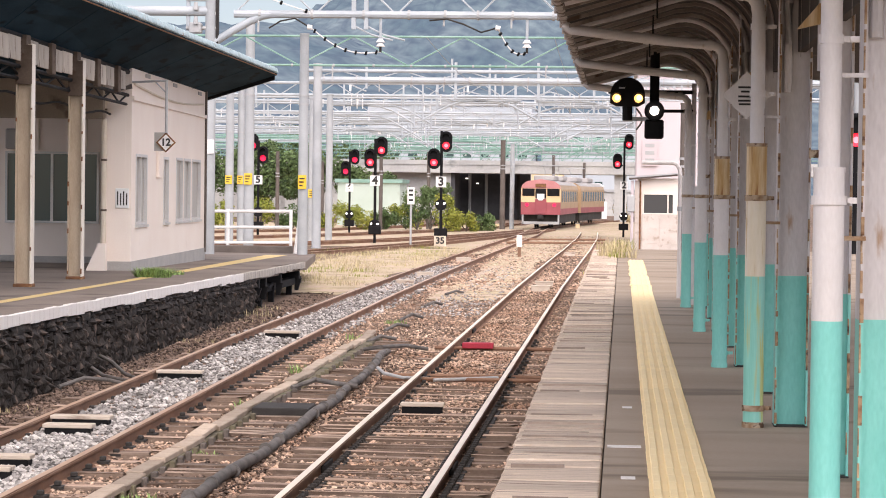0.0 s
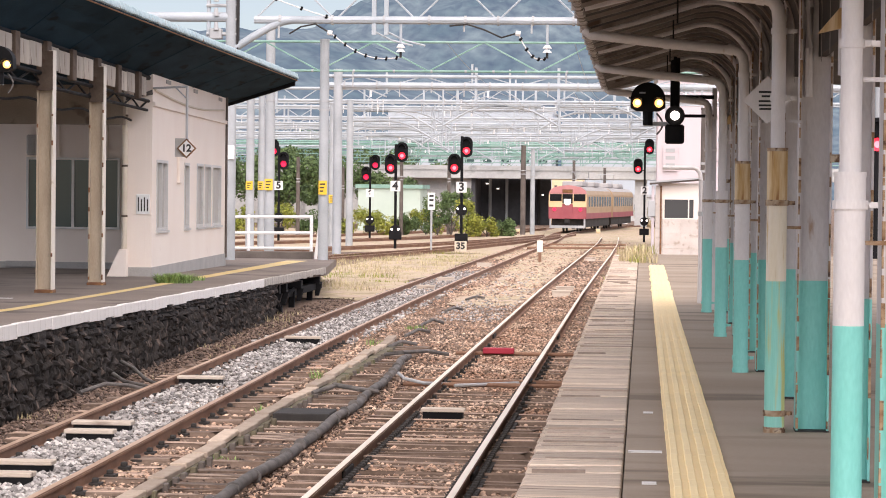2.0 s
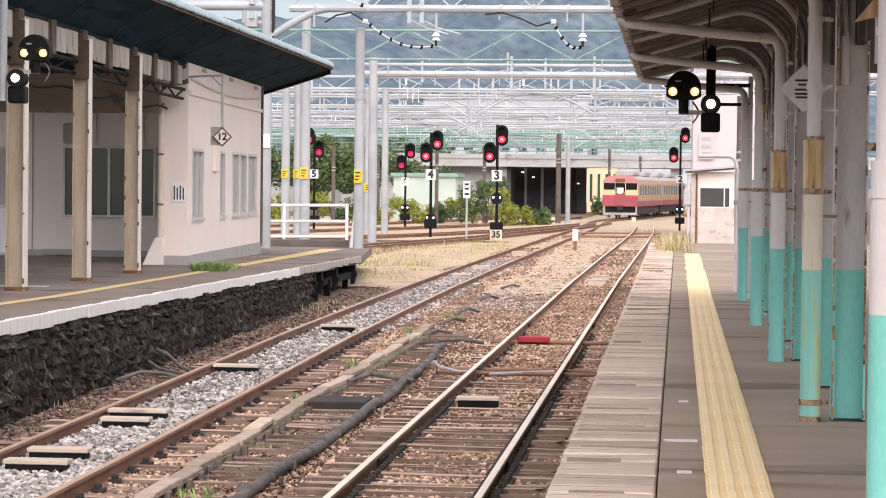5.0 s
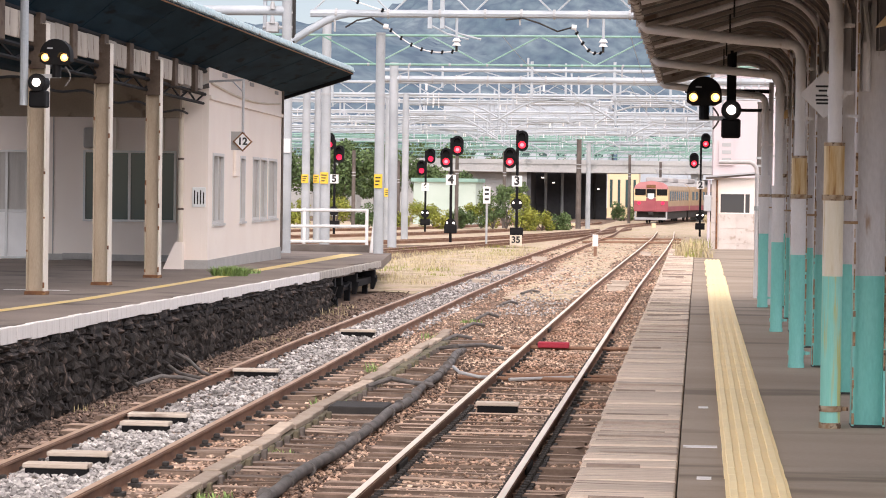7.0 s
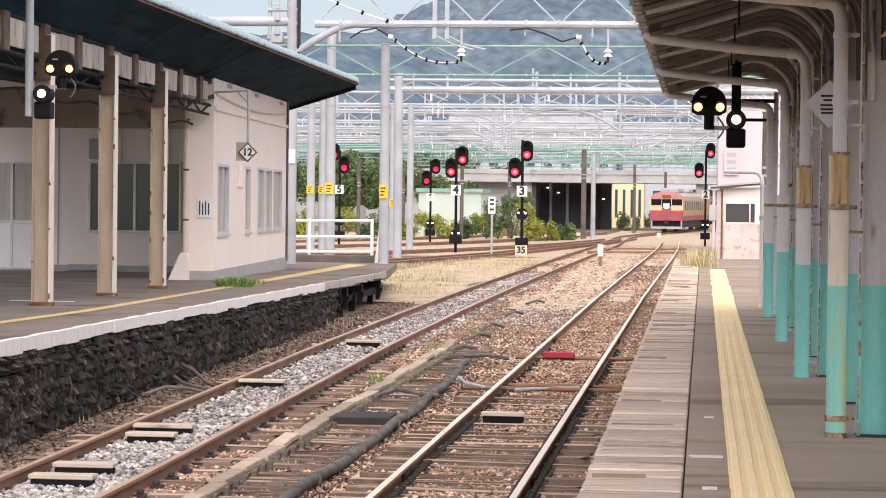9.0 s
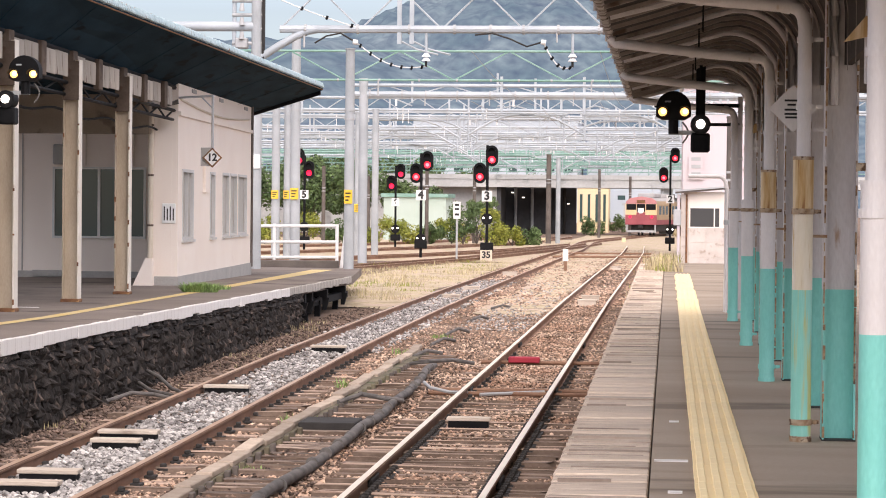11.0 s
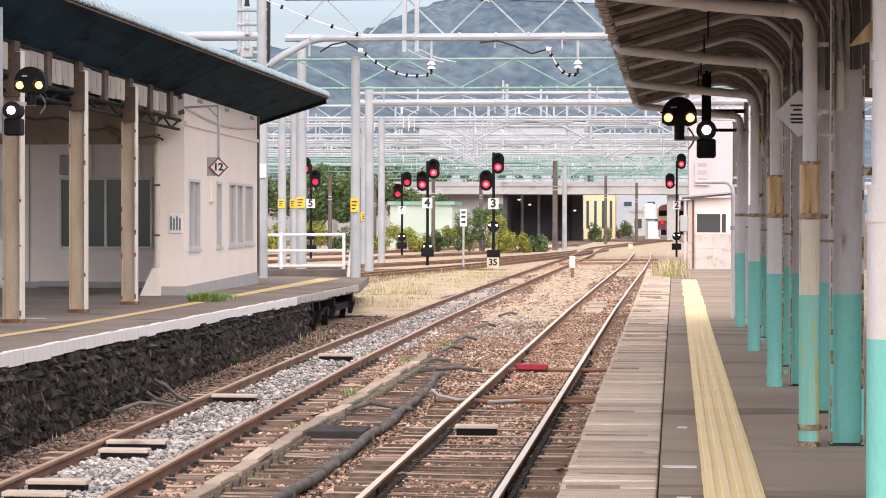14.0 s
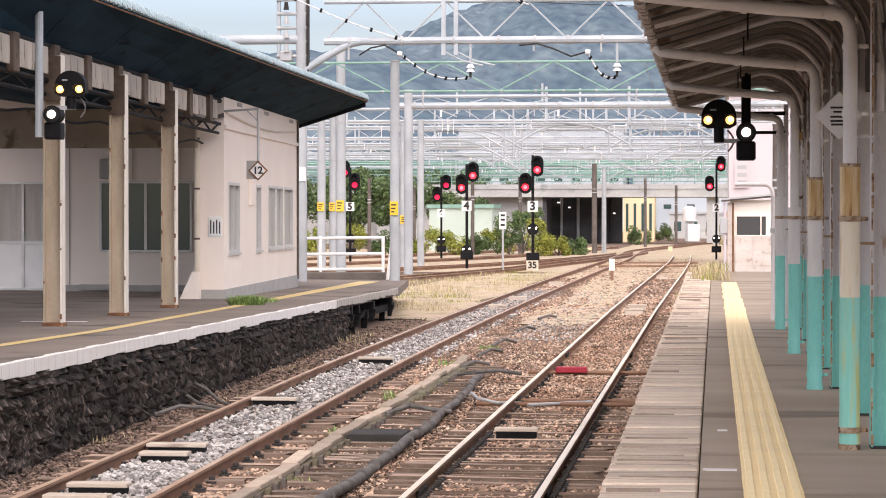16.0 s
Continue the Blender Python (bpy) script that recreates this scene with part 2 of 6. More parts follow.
def mesh_of(name, bm, material, smooth=False):
    me = bpy.data.meshes.new(name)
    bm.to_mesh(me)
    bm.free()
    me.materials.append(material)
    if smooth:
        me.polygons.foreach_set("use_smooth", [True] * len(me.polygons))
        me.set_sharp_from_angle(angle=radians(40))
    return me


def part(name, bm, material, parent, label="", smooth=False):
    ob = new(name, mesh_of(name, bm, material, smooth))
    ob.parent = parent
    if label:
        tagged(ob, label)
    return ob


def thing(name, at, label, category, group="", kind=""):
    ob = new(name)
    ob.location = at
    return tagged(ob, label, category, group, kind)


def solid(name, bm, material, label, category="", group="", kind="", at=(0, 0, 0), smooth=False):
    ob = new(name, mesh_of(name, bm, material, smooth))
    ob.location = at
    return tagged(ob, label, category, group, kind)


def bm_():
    return bmesh.new()


def text_part(name, body, size, at, material, parent, turn=(90, 0, 0), label=""):
    cu = bpy.data.curves.new(name, "FONT")
    cu.body, cu.size, cu.extrude, cu.align_x, cu.align_y = body, size, 0.004, "CENTER", "CENTER"
    cu.offset = size * 0.035
    tmp = bpy.data.objects.new(name, cu)
    scene.collection.objects.link(tmp)
    bpy.context.view_layer.update()
    me = bpy.data.meshes.new_from_object(tmp.evaluated_get(bpy.context.evaluated_depsgraph_get()))
    bpy.data.objects.remove(tmp)
    me.materials.clear()
    me.materials.append(material)
    me.transform(pose(*at, *turn))
    ob = new(name, me)
    ob.parent = parent
    if label:
        tagged(ob, label)
    return ob


def fall(y):
    """How far the yard has fallen at y."""
    u = min(max((y - 90) / 90, 0), 1)
    return -0.25 * u * u * (3 - 2 * u)


#@@ground
# ---- ground and tracks ----
def ground_sheet():
    xs = [-1500, -400, -120, -60, -30, -15, -10, -6, -3, 0, 3, 10, 30, 120, 400, 1500]
    ys = [-60, 0, 20, 40, 60, 80, 100, 115, 130, 145, 160, 180, 220, 300, 600, 1200, 2600]
    bm = bm_()
    vs = [[bm.verts.new((x, y, -0.17 + fall(y))) for x in xs] for y in ys]
    for j in range(len(ys) - 1):
        for i in range(len(xs) - 1):
            bm.faces.new((vs[j][i], vs[j][i + 1], vs[j + 1][i + 1], vs[j + 1][i]))
    return solid("ground", bm, M_EARTH, "brown stony railway yard ground", "ground", kind="structure")


def patch(name, outline, material, label, lift=0.012):
    """A thin uneven sheet laid on the ground."""
    bm = bm_()
    n = 14
    (ax, ay), (bx, by), (cx, cy), (dx, dy) = outline
    rng = random.Random(5)
    rows = []
    for j in range(n + 1):
        v = j / n
        row = []
        for i in range(n + 1):
            u = i / n
            wob = 1 if 0 < i < n else 0
            x = (ax * (1 - u) + bx * u) * (1 - v) + (dx * (1 - u) + cx * u) * v + rng.uniform(-0.3, 0.3) * (1 - wob)
            y = (ay * (1 - u) + by * u) * (1 - v) + (dy * (1 - u) + cy * u) * v + rng.uniform(-0.5, 0.5)
            row.append(bm.verts.new((x, y, -0.17 + fall(y) + lift + rng.uniform(0, 0.03) * wob)))
        rows.append(row)
    for j in range(n):
        for i in range(n):
            bm.faces.new((rows[j][i], rows[j][i + 1], rows[j + 1][i + 1], rows[j + 1][i]))
    return solid(name, bm, material, label, "ground", kind="structure", smooth=True)


def lerp_path(path, y):
    for (xa, ya), (xb, yb) in zip(path, path[1:]):
        if ya <= y <= yb:
            return xa + (xb - xa) * (y - ya) / (yb - ya)
    return path[-1][0] if y > path[-1][1] else path[0][0]


RAIL = [(-0.033, 0), (0.033, 0), (0.033, -0.03), (0.01, -0.045), (0.01, -0.125), (0.06, -0.14), (0.06, -0.15), (-0.06, -0.15), (-0.06, -0.14), (-0.01, -0.125), (-0.01, -0.045), (-0.033, -0.03)]


def rail_meshes(path, y0, y1, step):
    """A rail swept along x(y): body with a strip on its head."""
    body, head = bm_(), bm_()
    count = max(2, int((y1 - y0) / step) + 1)
    prev = None
    for i in range(count):
        y = y0 + (y1 - y0) * i / (count - 1)
        x, f = lerp_path(path, y), fall(y)
        ring = [body.verts.new((x + px, y, pz + f)) for px, pz in RAIL]
        top = [head.verts.new((x + px, y, f + pz)) for px, pz in ((-0.034, -0.012), (-0.028, 0.003), (0.028, 0.003), (0.034, -0.012))]
        if prev:
            for k in range(len(ring)):
                body.faces.new((prev[0][k], prev[0][(k + 1) % len(ring)], ring[(k + 1) % len(ring)], ring[k]))
            for k in range(3):
                head.faces.new((prev[1][k], prev[1][k + 1], top[k + 1], top[k]))
        prev = (ring, top)
    bmesh.ops.recalc_face_normals(body, faces=body.faces[:])
    return body, head


def track(path, y0, y1, label, top_material, step=4.0, gauge=1.125, sleepers=(), group="yard tracks"):
    t = thing("railway_track", (0, 0, 0), label, "track", group)
    for off in (-gauge / 2, gauge / 2):
        body, head = rail_meshes([(x + off, y) for x, y in path], y0, y1, step)
        r = part("rail", body, M_RAIL, t)
        part("rail_head", head, top_material, r, "worn running surface")
    return t


# Wood with the shade between sleepers put into its colour.
M_FLANKSHADE = mat("shaded_flank_wood", (0.12, 0.082, 0.06), (0.21, 0.15, 0.115), 0.9, 4.0, 0.4)
SLEEPER_MESH = {}


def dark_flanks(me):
    """Top keeps its own wood; flanks darkened to stand for shade in the gaps."""
    me.materials.append(M_FLANKSHADE)
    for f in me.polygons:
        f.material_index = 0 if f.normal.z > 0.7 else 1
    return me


def sleeper_mesh(kind):
    if kind not in SLEEPER_MESH:
        bm = box(bm_(), -1.0, 1.0, -0.1, 0.1, -0.12, 0, 0.012)
        rng = random.Random(kind)
        for v in bm.verts:
            v.co += Vector((rng.uniform(-0.06, 0.06), rng.uniform(-0.015, 0.015), rng.uniform(-0.012, 0.012)))
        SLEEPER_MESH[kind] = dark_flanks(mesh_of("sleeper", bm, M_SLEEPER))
    return SLEEPER_MESH[kind]


def lay_sleepers(t, path, y0, y1, pitch, drop=0.16, keep=1.0, slim=1.0):
    rng = random.Random(int(y0 * 7 + path[0][0] * 13))
    y = y0
    while y < y1:
        if rng.random() < keep:
            s = new("sleeper", sleeper_mesh(rng.randrange(6)))
            s.parent = t
            s.location = (lerp_path(path, y) + rng.uniform(-0.06, 0.06), y + rng.uniform(-0.05, 0.05), -drop + fall(y) + rng.uniform(-0.02, 0.012))
            s.rotation_euler = (0, rng.uniform(-0.012, 0.012), rng.uniform(-0.025, 0.025))
            s.scale = (1, slim * rng.uniform(0.8, 1.15), 1)
        y += pitch


RIGHT_PATH = [(-2.04, 5), (-2.04, 60), (-1.97, 80), (-1.88, 100), (-1.9, 130), (-2.15, 160)]
LEFT_PATH = [(-5.12, 5), (-5.28, 20), (-5.42, 28), (-5.62, 38), (-5.74, 54), (-5.74, 70), (-5.6, 100), (-5.6, 141), (-5.95, 165), (-6.05, 178), (-5.85, 186.5), (-5.2, 195), (-4.25, 204.5), (-3.12, 217.5), (-2.1, 229), (-1.4, 234), (-0.3, 239.5), (1.3, 246), (4.0, 256), (8.5, 272), (17.5, 302)]
LADDER_PATH = [(-22.0, 40), (-15.6, 72), (-12.05, 92.5), (-9.4, 110), (-6.67, 150), (-5.4, 175)]
YARD_PATHS = [
    [(-29.0, 60), (-19.5, 92), (-14.6, 110), (-11.7, 122), (-8.5, 145), (-6.4, 170)],
    [(-38.0, 70), (-27.0, 100), (-21.5, 118), (-16.0, 140), (-10.5, 175), (-9.0, 210)],
    [(-48.0, 80), (-36.0, 105), (-28.0, 130), (-20.0, 160), (-14.0, 200)],
]


def ballast(name, count, region, material, label, size, seed, zbase):
    """Loose stones as one heap of small lumps; region(rng) gives x, y."""
    rng = np.random.RandomState(seed)
    base = np.array([(1, 0, 0), (-1, 0, 0), (0, 1, 0), (0, -1, 0), (0, 0, 1), (0, 0, -1), (0.6, 0.6, 0.55), (-0.6, -0.55, 0.6)])
    faces = np.array([(0, 2, 6), (2, 4, 6), (4, 0, 6), (2, 1, 4), (1, 7, 4), (1, 3, 7), (3, 4, 7), (3, 0, 4), (2, 0, 5), (1, 2, 5), (3, 1, 5), (0, 3, 5)])
    xy = region(rng, count)
    s = rng.uniform(0.6, 1.3, (count, 1, 1)) * size
    v = base[None] * rng.uniform(0.65, 1.15, (count, 8, 3)) * s * np.array([1, 1, 0.75])
    a = rng.uniform(0, 6.28, count)
    c, sn = np.cos(a)[:, None], np.sin(a)[:, None]
    vx, vy = v[:, :, 0] * c - v[:, :, 1] * sn, v[:, :, 0] * sn + v[:, :, 1] * c
    z = np.array([fall(y) for y in xy[:, 1]])[:, None] + zbase + rng.uniform(-0.02, 0.03, (count, 1))
    verts = np.stack([vx + xy[:, :1], vy + xy[:, 1:], v[:, :, 2] + z], 2).reshape(-1, 3)
    fs = (faces[None] + (np.arange(count) * 8)[:, None, None]).reshape(-1, 3)
    me = bpy.data.meshes.new(name)
    me.from_pydata(verts.tolist(), [], fs.tolist())
    me.materials.append(material)
    return tagged(new(name, me), label, "ballast", kind="stuff")


def near_bias(rng, n, y0, y1):
    """Depths crowded towards the near end."""
    return 1 / (1 / y1 + (1 / y0 - 1 / y1) * rng.uniform(0, 1, n) ** 0.9)


ground_sheet()
patch("ground_dry_grass", ((-13, 57.5), (-6.75, 57.5), (-6.9, 105), (-9.5, 105)), M_DRY, "dry yellow grass and sandy soil by the tracks")
patch("ground_sand", ((-4.6, 55), (-2.9, 55), (-2.8, 150), (-4.6, 150)), M_DRY, "sandy soil between two tracks")
patch("ground_junction", ((-7.2, 96), (3.0, 96), (3.0, 235), (-8.0, 235)), M_DRY, "pale sandy ground round the far turnouts", 0.004)
patch("ground_far_sand", ((-26, 108), (-6.9, 108), (-7.5, 200), (-34, 200)), M_DRY, "pale sandy yard ground", 0.01)
TRACK_R = track(RIGHT_PATH, -20, 160, "straight narrow-gauge track with polished rails on dark sleepers", M_RAILTOP)
TRACK_L = track(LEFT_PATH, -20, 300, "rusty narrow-gauge track with grey ballast, bending away", M_RUSTTOP)
TRACK_LADDER = track(LADDER_PATH, 40, 175, "rusty yard track joining from the side", M_RUSTTOP, 6)
for p in YARD_PATHS:
    track(p, p[0][1], p[-1][1], "rusty yard track in pale ground", M_RUSTTOP, 6)
xr = thing("crossover_rails", (0, 0, 0), "rusty crossover rails between the two tracks", "track", "yard tracks")
for y in (116.5, 117.8, 128.0):
    part("rail", rod(bm_(), (-5.6, y, fall(y) - 0.03), (-0.9, y + 1.0, fall(y) - 0.03), 0.045, 6), M_RAIL, xr)


# ---- right platform ----
PZ = 0.935


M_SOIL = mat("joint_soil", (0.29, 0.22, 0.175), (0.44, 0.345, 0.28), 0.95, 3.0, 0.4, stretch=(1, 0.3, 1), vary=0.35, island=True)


def right_platform():
    p = thing("platform_near", (0, 0, 0), "asphalt station platform with pale slab edge", "platform", kind="structure")
    part("asphalt_surface", prism(bm_(), [(-0.08, PZ), (6, PZ), (6, -0.3), (-0.08, -0.3)], -6, 62), M_CONC, p)
    part("retaining_wall", prism(bm_(), [(-0.56, PZ - 0.13), (-0.085, PZ - 0.13), (-0.085, -0.3), (-0.56, -0.3)], -6, 62), M_BASALT, p)
    rng = random.Random(3)
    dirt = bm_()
    y = -5.9
    meshes = []
    for k in range(5):
        bm = box(bm_(), -0.55, -0.012, 0.0, 0.92, -0.12, 0.0, 0.01)
        r2 = random.Random(k + 20)
        for v in bm.verts:
            if v.co.x < -0.3:
                v.co += Vector((r2.uniform(-0.007, 0.007), 0, r2.uniform(-0.006, 0.004)))
        meshes.append(mesh_of("slab", bm, M_SLAB))
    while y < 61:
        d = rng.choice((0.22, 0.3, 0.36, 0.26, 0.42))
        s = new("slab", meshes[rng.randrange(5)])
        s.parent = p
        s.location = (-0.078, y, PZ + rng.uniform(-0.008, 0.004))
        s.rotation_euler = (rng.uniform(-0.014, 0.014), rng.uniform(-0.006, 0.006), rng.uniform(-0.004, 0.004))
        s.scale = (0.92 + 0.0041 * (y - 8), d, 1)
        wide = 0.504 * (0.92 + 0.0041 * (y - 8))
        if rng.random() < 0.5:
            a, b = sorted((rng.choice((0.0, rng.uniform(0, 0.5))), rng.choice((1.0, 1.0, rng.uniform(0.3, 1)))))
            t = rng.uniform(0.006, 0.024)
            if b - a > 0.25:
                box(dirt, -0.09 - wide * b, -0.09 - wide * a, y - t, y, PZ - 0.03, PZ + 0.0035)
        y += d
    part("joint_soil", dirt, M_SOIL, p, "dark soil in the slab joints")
    return p


def tactile_strip(x0, x1, y0, y1, z):
    p = thing("tactile_paving", (0, 0, z), "yellow ribbed tactile paving strip along the platform", "paving", kind="structure")
    bm = box(bm_(), x0, x1, 0, 0.3, 0, 0.012)
    n = 4
    for i in range(n):
        c = x0 + (x1 - x0) * (i + 0.5) / n
        box(bm, c - 0.02, c + 0.02, 0.0, 0.3, 0.012, 0.023, 0.003)
    me = mesh_of("tile", bm, M_YELLOW)
    rng = random.Random(2)
    y = y0
    while y < y1:
        t = new("tile", me)
        t.parent = p
        t.location = (rng.uniform(-0.0015, 0.0015) + (rng.uniform(-0.02, 0.02) if y > 36 else 0), y, rng.uniform(-0.0004, 0.0004))
        y += 0.3
    return p


right_platform()
for x0, x1, y in ((-0.065, 0.125, 13.42), (0.012, 0.085, 11.93), (0.02, 0.085, 15.9)):
    solid("paint_mark", box(bm_(), x0, x1, y, y + 0.1, PZ + 0.002, PZ + 0.006), M_WHITELINE, "short worn white paint mark on the platform", "marking", "platform paint marks", "structure")
tactile_strip(0.15, 0.455, -5.7, 51, PZ)


# ---- canopy of the right platform ----
PIPES_Y = [9.6, 14.78, 19.9, 25.05, 30.4]
MID_Y = [12.2, 17.3, 22.5, 27.7]
CEILING = [(-0.46, 3.775), (-0.2, 3.85), (0.2, 3.97), (0.45, 4.05), (0.62, 4.07), (0.8, 3.99), (0.92, 3.83), (1.0, 3.58), (1.03, 3.2)]


M_RUSTEDGE = mat("flaking_rust_edge", (0.20, 0.10, 0.05), (0.46, 0.33, 0.20), 0.9, 7.0, 0.4, c=(0.09, 0.045, 0.025), cover=0.46, vary=0.2, stretch=(1, 1, 1.6))


def h_column(y, x0, width, depth, z1, group):
    """An H-section post, web across, white above and turquoise below, rusted flange edges."""
    c = thing("canopy_column", (x0, y, PZ), "steel canopy column painted white above turquoise, rust on its edges", "column", group)
    split = 0.93
    for nm, z0, za, m in (("lower_web", 0, split, M_TEAL), ("upper_web", split, z1 - PZ, M_WHITESTEEL)):
        part(nm, box(bm_(), 0.012, width - 0.012, depth / 2 - 0.006, depth / 2 + 0.006, z0, za), m, c)
    for xa in (0.0, width - 0.012):
        for nm, z0, za, m in (("lower_flange", 0, split, M_TEAL), ("upper_flange", split, z1 - PZ, M_WHITESTEEL)):
            part(nm, box(bm_(), xa, xa + 0.012, 0, depth, z0, za), m, c)
        rng = random.Random(int(y * 10 + xa * 100))
        bm = bm_()
        z = 0.02
        while z < z1 - PZ - 0.2:
            ln = rng.uniform(0.02, 0.14)
            if rng.random() < (0.9 if xa == 0.0 else 0.45):
                box(bm, xa - 0.002, xa + rng.uniform(0.003, 0.014), -0.003, rng.uniform(0.002, 0.014), z, z + ln)
            z += ln + rng.uniform(-0.005, 0.03)
        part("rust_edge", bm, M_RUSTEDGE, c, "flaking rust on the flange edge")
    part("base_plate", box(bm_(), -0.004, width + 0.004, -0.008, depth + 0.008, 0, 0.01, 0.003), M_UNDER, c, "dark base plate")
    return c


M_TEALSTAIN = mat("stained_turquoise", (0.20, 0.58, 0.48), (0.27, 0.63, 0.54), 0.5, 3.0, 0.12, c=(0.46, 0.50, 0.20), cover=0.46, stretch=(5, 5, 0.25))
M_STREAKED = mat("rust_stained_white", (0.70, 0.62, 0.46), (0.76, 0.70, 0.60), 0.6, 3.0, 0.12, c=(0.50, 0.34, 0.13), cover=0.42, stretch=(5, 5, 0.4))
M_CLAMPRUST = mat("rusty_clamp", (0.26, 0.15, 0.075), (0.46, 0.37, 0.27), 0.8, 14.0, 0.3, c=(0.10, 0.05, 0.025), cover=0.47)


def drain_pipe(y, rim, worn, group):
    """A round downpipe with a wide lower sleeve, clamps and a sloping arm; worn 0 to 2: how far rust has run."""
    d = thing("drain_pipe", (0.82, y, PZ), "round drainpipe, white above and turquoise below, " + ("with a rust-yellow sleeve" if worn else "with rusty clamps"), "drainpipe", group)
    joint = min(1.41, rim - 0.1)
    part("lower_sleeve", rod(bm_(), (0, 0, 0), (0, 0, 0.93), 0.062, 20), M_TEALSTAIN if worn == 2 else M_TEAL, d, smooth=True)
    part("middle_sleeve", rod(bm_(), (0, 0, 0.93), (0, 0, joint), 0.062, 20), M_STREAKED if worn == 2 else M_PIPEW, d, smooth=True)
    part("upper_sleeve", rod(bm_(), (0, 0, joint), (0, 0, rim), 0.0625, 20), M_OCHRE if worn else M_PIPEW, d, "rust-streaked sleeve" if worn else "", smooth=True)
    part("upper_pipe", rod(bm_(), (0, 0, rim - 0.05), (0, 0, 2.55), 0.043, 20), M_PIPEW, d, smooth=True)
    arm = [(0, 0, 2.53), (-0.01, 0, 2.60), (-0.04, 0, 2.645), (-0.09, 0, 2.665), (-0.5, 0, 2.70), (-1.0, 0, 2.755), (-1.27, 0, 2.785), (-1.32, 0, 2.83)]
    part("sloping_arm", tube(bm_(), arm, 0.043, 14), M_PIPEW, d, smooth=True)
    part("sleeve_rim", rod(bm_(), (0, 0, rim - 0.015), (0, 0, rim + 0.006), 0.065, 20), M_CLAMPRUST if worn else M_PIPEW, d)
    for z, r, m in ((0.12, 0.07, M_CLAMPRUST if worn == 2 else M_TEAL), (joint, 0.071, M_CLAMPRUST if worn or y > 20 else M_PIPEW), (2.05, 0.050, M_PIPEW), (2.46, 0.050, M_PIPEW)):
        bm = rod(bm_(), (0, 0, z - 0.018), (0, 0, z + 0.018), r, 20)
        box(bm, 0.03, 0.11, -0.008, 0.008, z - 0.012, z + 0.012)
        rod(bm, (0.085, -0.03, z), (0.085, 0.03, z), 0.014, 6)
        part("clamp", bm, m, d, "rusty pipe clamp with a bolted tail" if m is M_CLAMPRUST else "pipe clamp with a bolted tail")
    for z in (1.25, 1.9):
        part("wall_tie", box(bm_(), 0.03, 0.15, 0.02, 0.032, z, z + 0.018), M_WHITESTEEL if z > 1.3 else M_CLAMPRUST, d)
    part("foot_ring", rod(bm_(), (0, 0, 0), (0, 0, 0.035), 0.068, 20), M_CLAMPRUST if worn == 2 else M_TEAL, d)
    part("elbow_collar", rod(bm_(), (-0.09, 0, 2.665), (-0.14, 0, 2.672), 0.050, 16), M_PIPEW, d, smooth=True)
    part("arm_collar", rod(bm_(), (-0.62, 0, 2.712), (-0.66, 0, 2.717), 0.049, 16), M_PIPEW, d, smooth=True)
    return d


M_STAINGUT = mat("stained_gutter", (0.40, 0.37, 0.35), (0.56, 0.53, 0.51), 0.8, 6.0, 0.2, c=(0.12, 0.085, 0.065), cover=0.48)


def canopy():
    c = thing("platform_canopy", (0, 0, 0), "station canopy with curved ribs and a brownish boarded ceiling", "canopy", kind="structure")
    cove = [(0.57 + 0.5 * math.sin(a), 3.57 + 0.5 * math.cos(a)) for a in np.linspace(0.1, 1.55, 9)] + [(1.07, 3.25)]
    # Roof beyond x = 1.13 is unseen, added to shade the columns.
    outline = CEILING[:4] + cove + [(1.12, 3.25), (1.13, 3.93), (4.0, 3.78), (4.0, 3.86), (0.9, 4.18), (0.4, 4.14), (-0.46, 3.84)]
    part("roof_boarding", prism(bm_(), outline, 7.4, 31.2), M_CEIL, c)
    # narrow battens across the ceiling
    y = 7.5
    bmb = CEILING[:4] + cove
    while y < 31.2:
        pts = [(x, y, z - 0.015) for x, z in bmb]
        bm = bm_()
        for (xa, _, za), (xb, _, zb) in zip(pts, pts[1:]):
            vs = [bm.verts.new(v) for v in ((xa, y, za), (xb, y, zb), (xb, y + 0.045, zb), (xa, y + 0.045, za), (xa, y, za - 0.03), (xb, y, zb - 0.03), (xb, y + 0.045, zb - 0.03), (xa, y + 0.045, za - 0.03))]
            for f in ((0, 1, 5, 4), (3, 7, 6, 2), (4, 5, 6, 7), (0, 4, 7, 3), (1, 2, 6, 5)):
                bm.faces.new([vs[i] for i in f])
        part("batten", bm, M_BATTEN, c)
        y += 0.65
    for y in PIPES_Y + MID_Y:
        bow = [(-0.44, 3.745), (-0.1, 3.83), (0.25, 3.935)] + [(0.55 + 0.46 * math.sin(a), 3.55 + 0.46 * math.cos(a)) for a in np.linspace(-0.1, 1.57, 14)] + [(1.01, 3.3), (1.01, 3.0)]
        part("curved_rib", tube(bm_(), [(x, y + 0.12, z) for x, z in bow], 0.028, 8), M_WHITESTEEL, c, "curved steel rib", smooth=True)
    part("gutter", tube(bm_(), [(-0.5, 7.4 + i * 2.38, 3.82) for i in range(11)], 0.05, 10), M_STAINGUT, c, "stained white gutter", smooth=True)
    bm = bm_()
    y = 7.6
    while y < 31:
        box(bm, -0.553, -0.465, y, y + 0.03, 3.77, 3.875)
        y += 0.8
    part("gutter_bracket_row", bm, M_BATTEN, c, "worn gutter brackets")
    for y in (13.4, 18.6, 21.2, 23.8, 26.4):
        part("hanger_rod", rod(bm_(), (0.25, y, 3.72), (0.25, y, 4.0), 0.008, 6), M_BLACK, c)
    return c


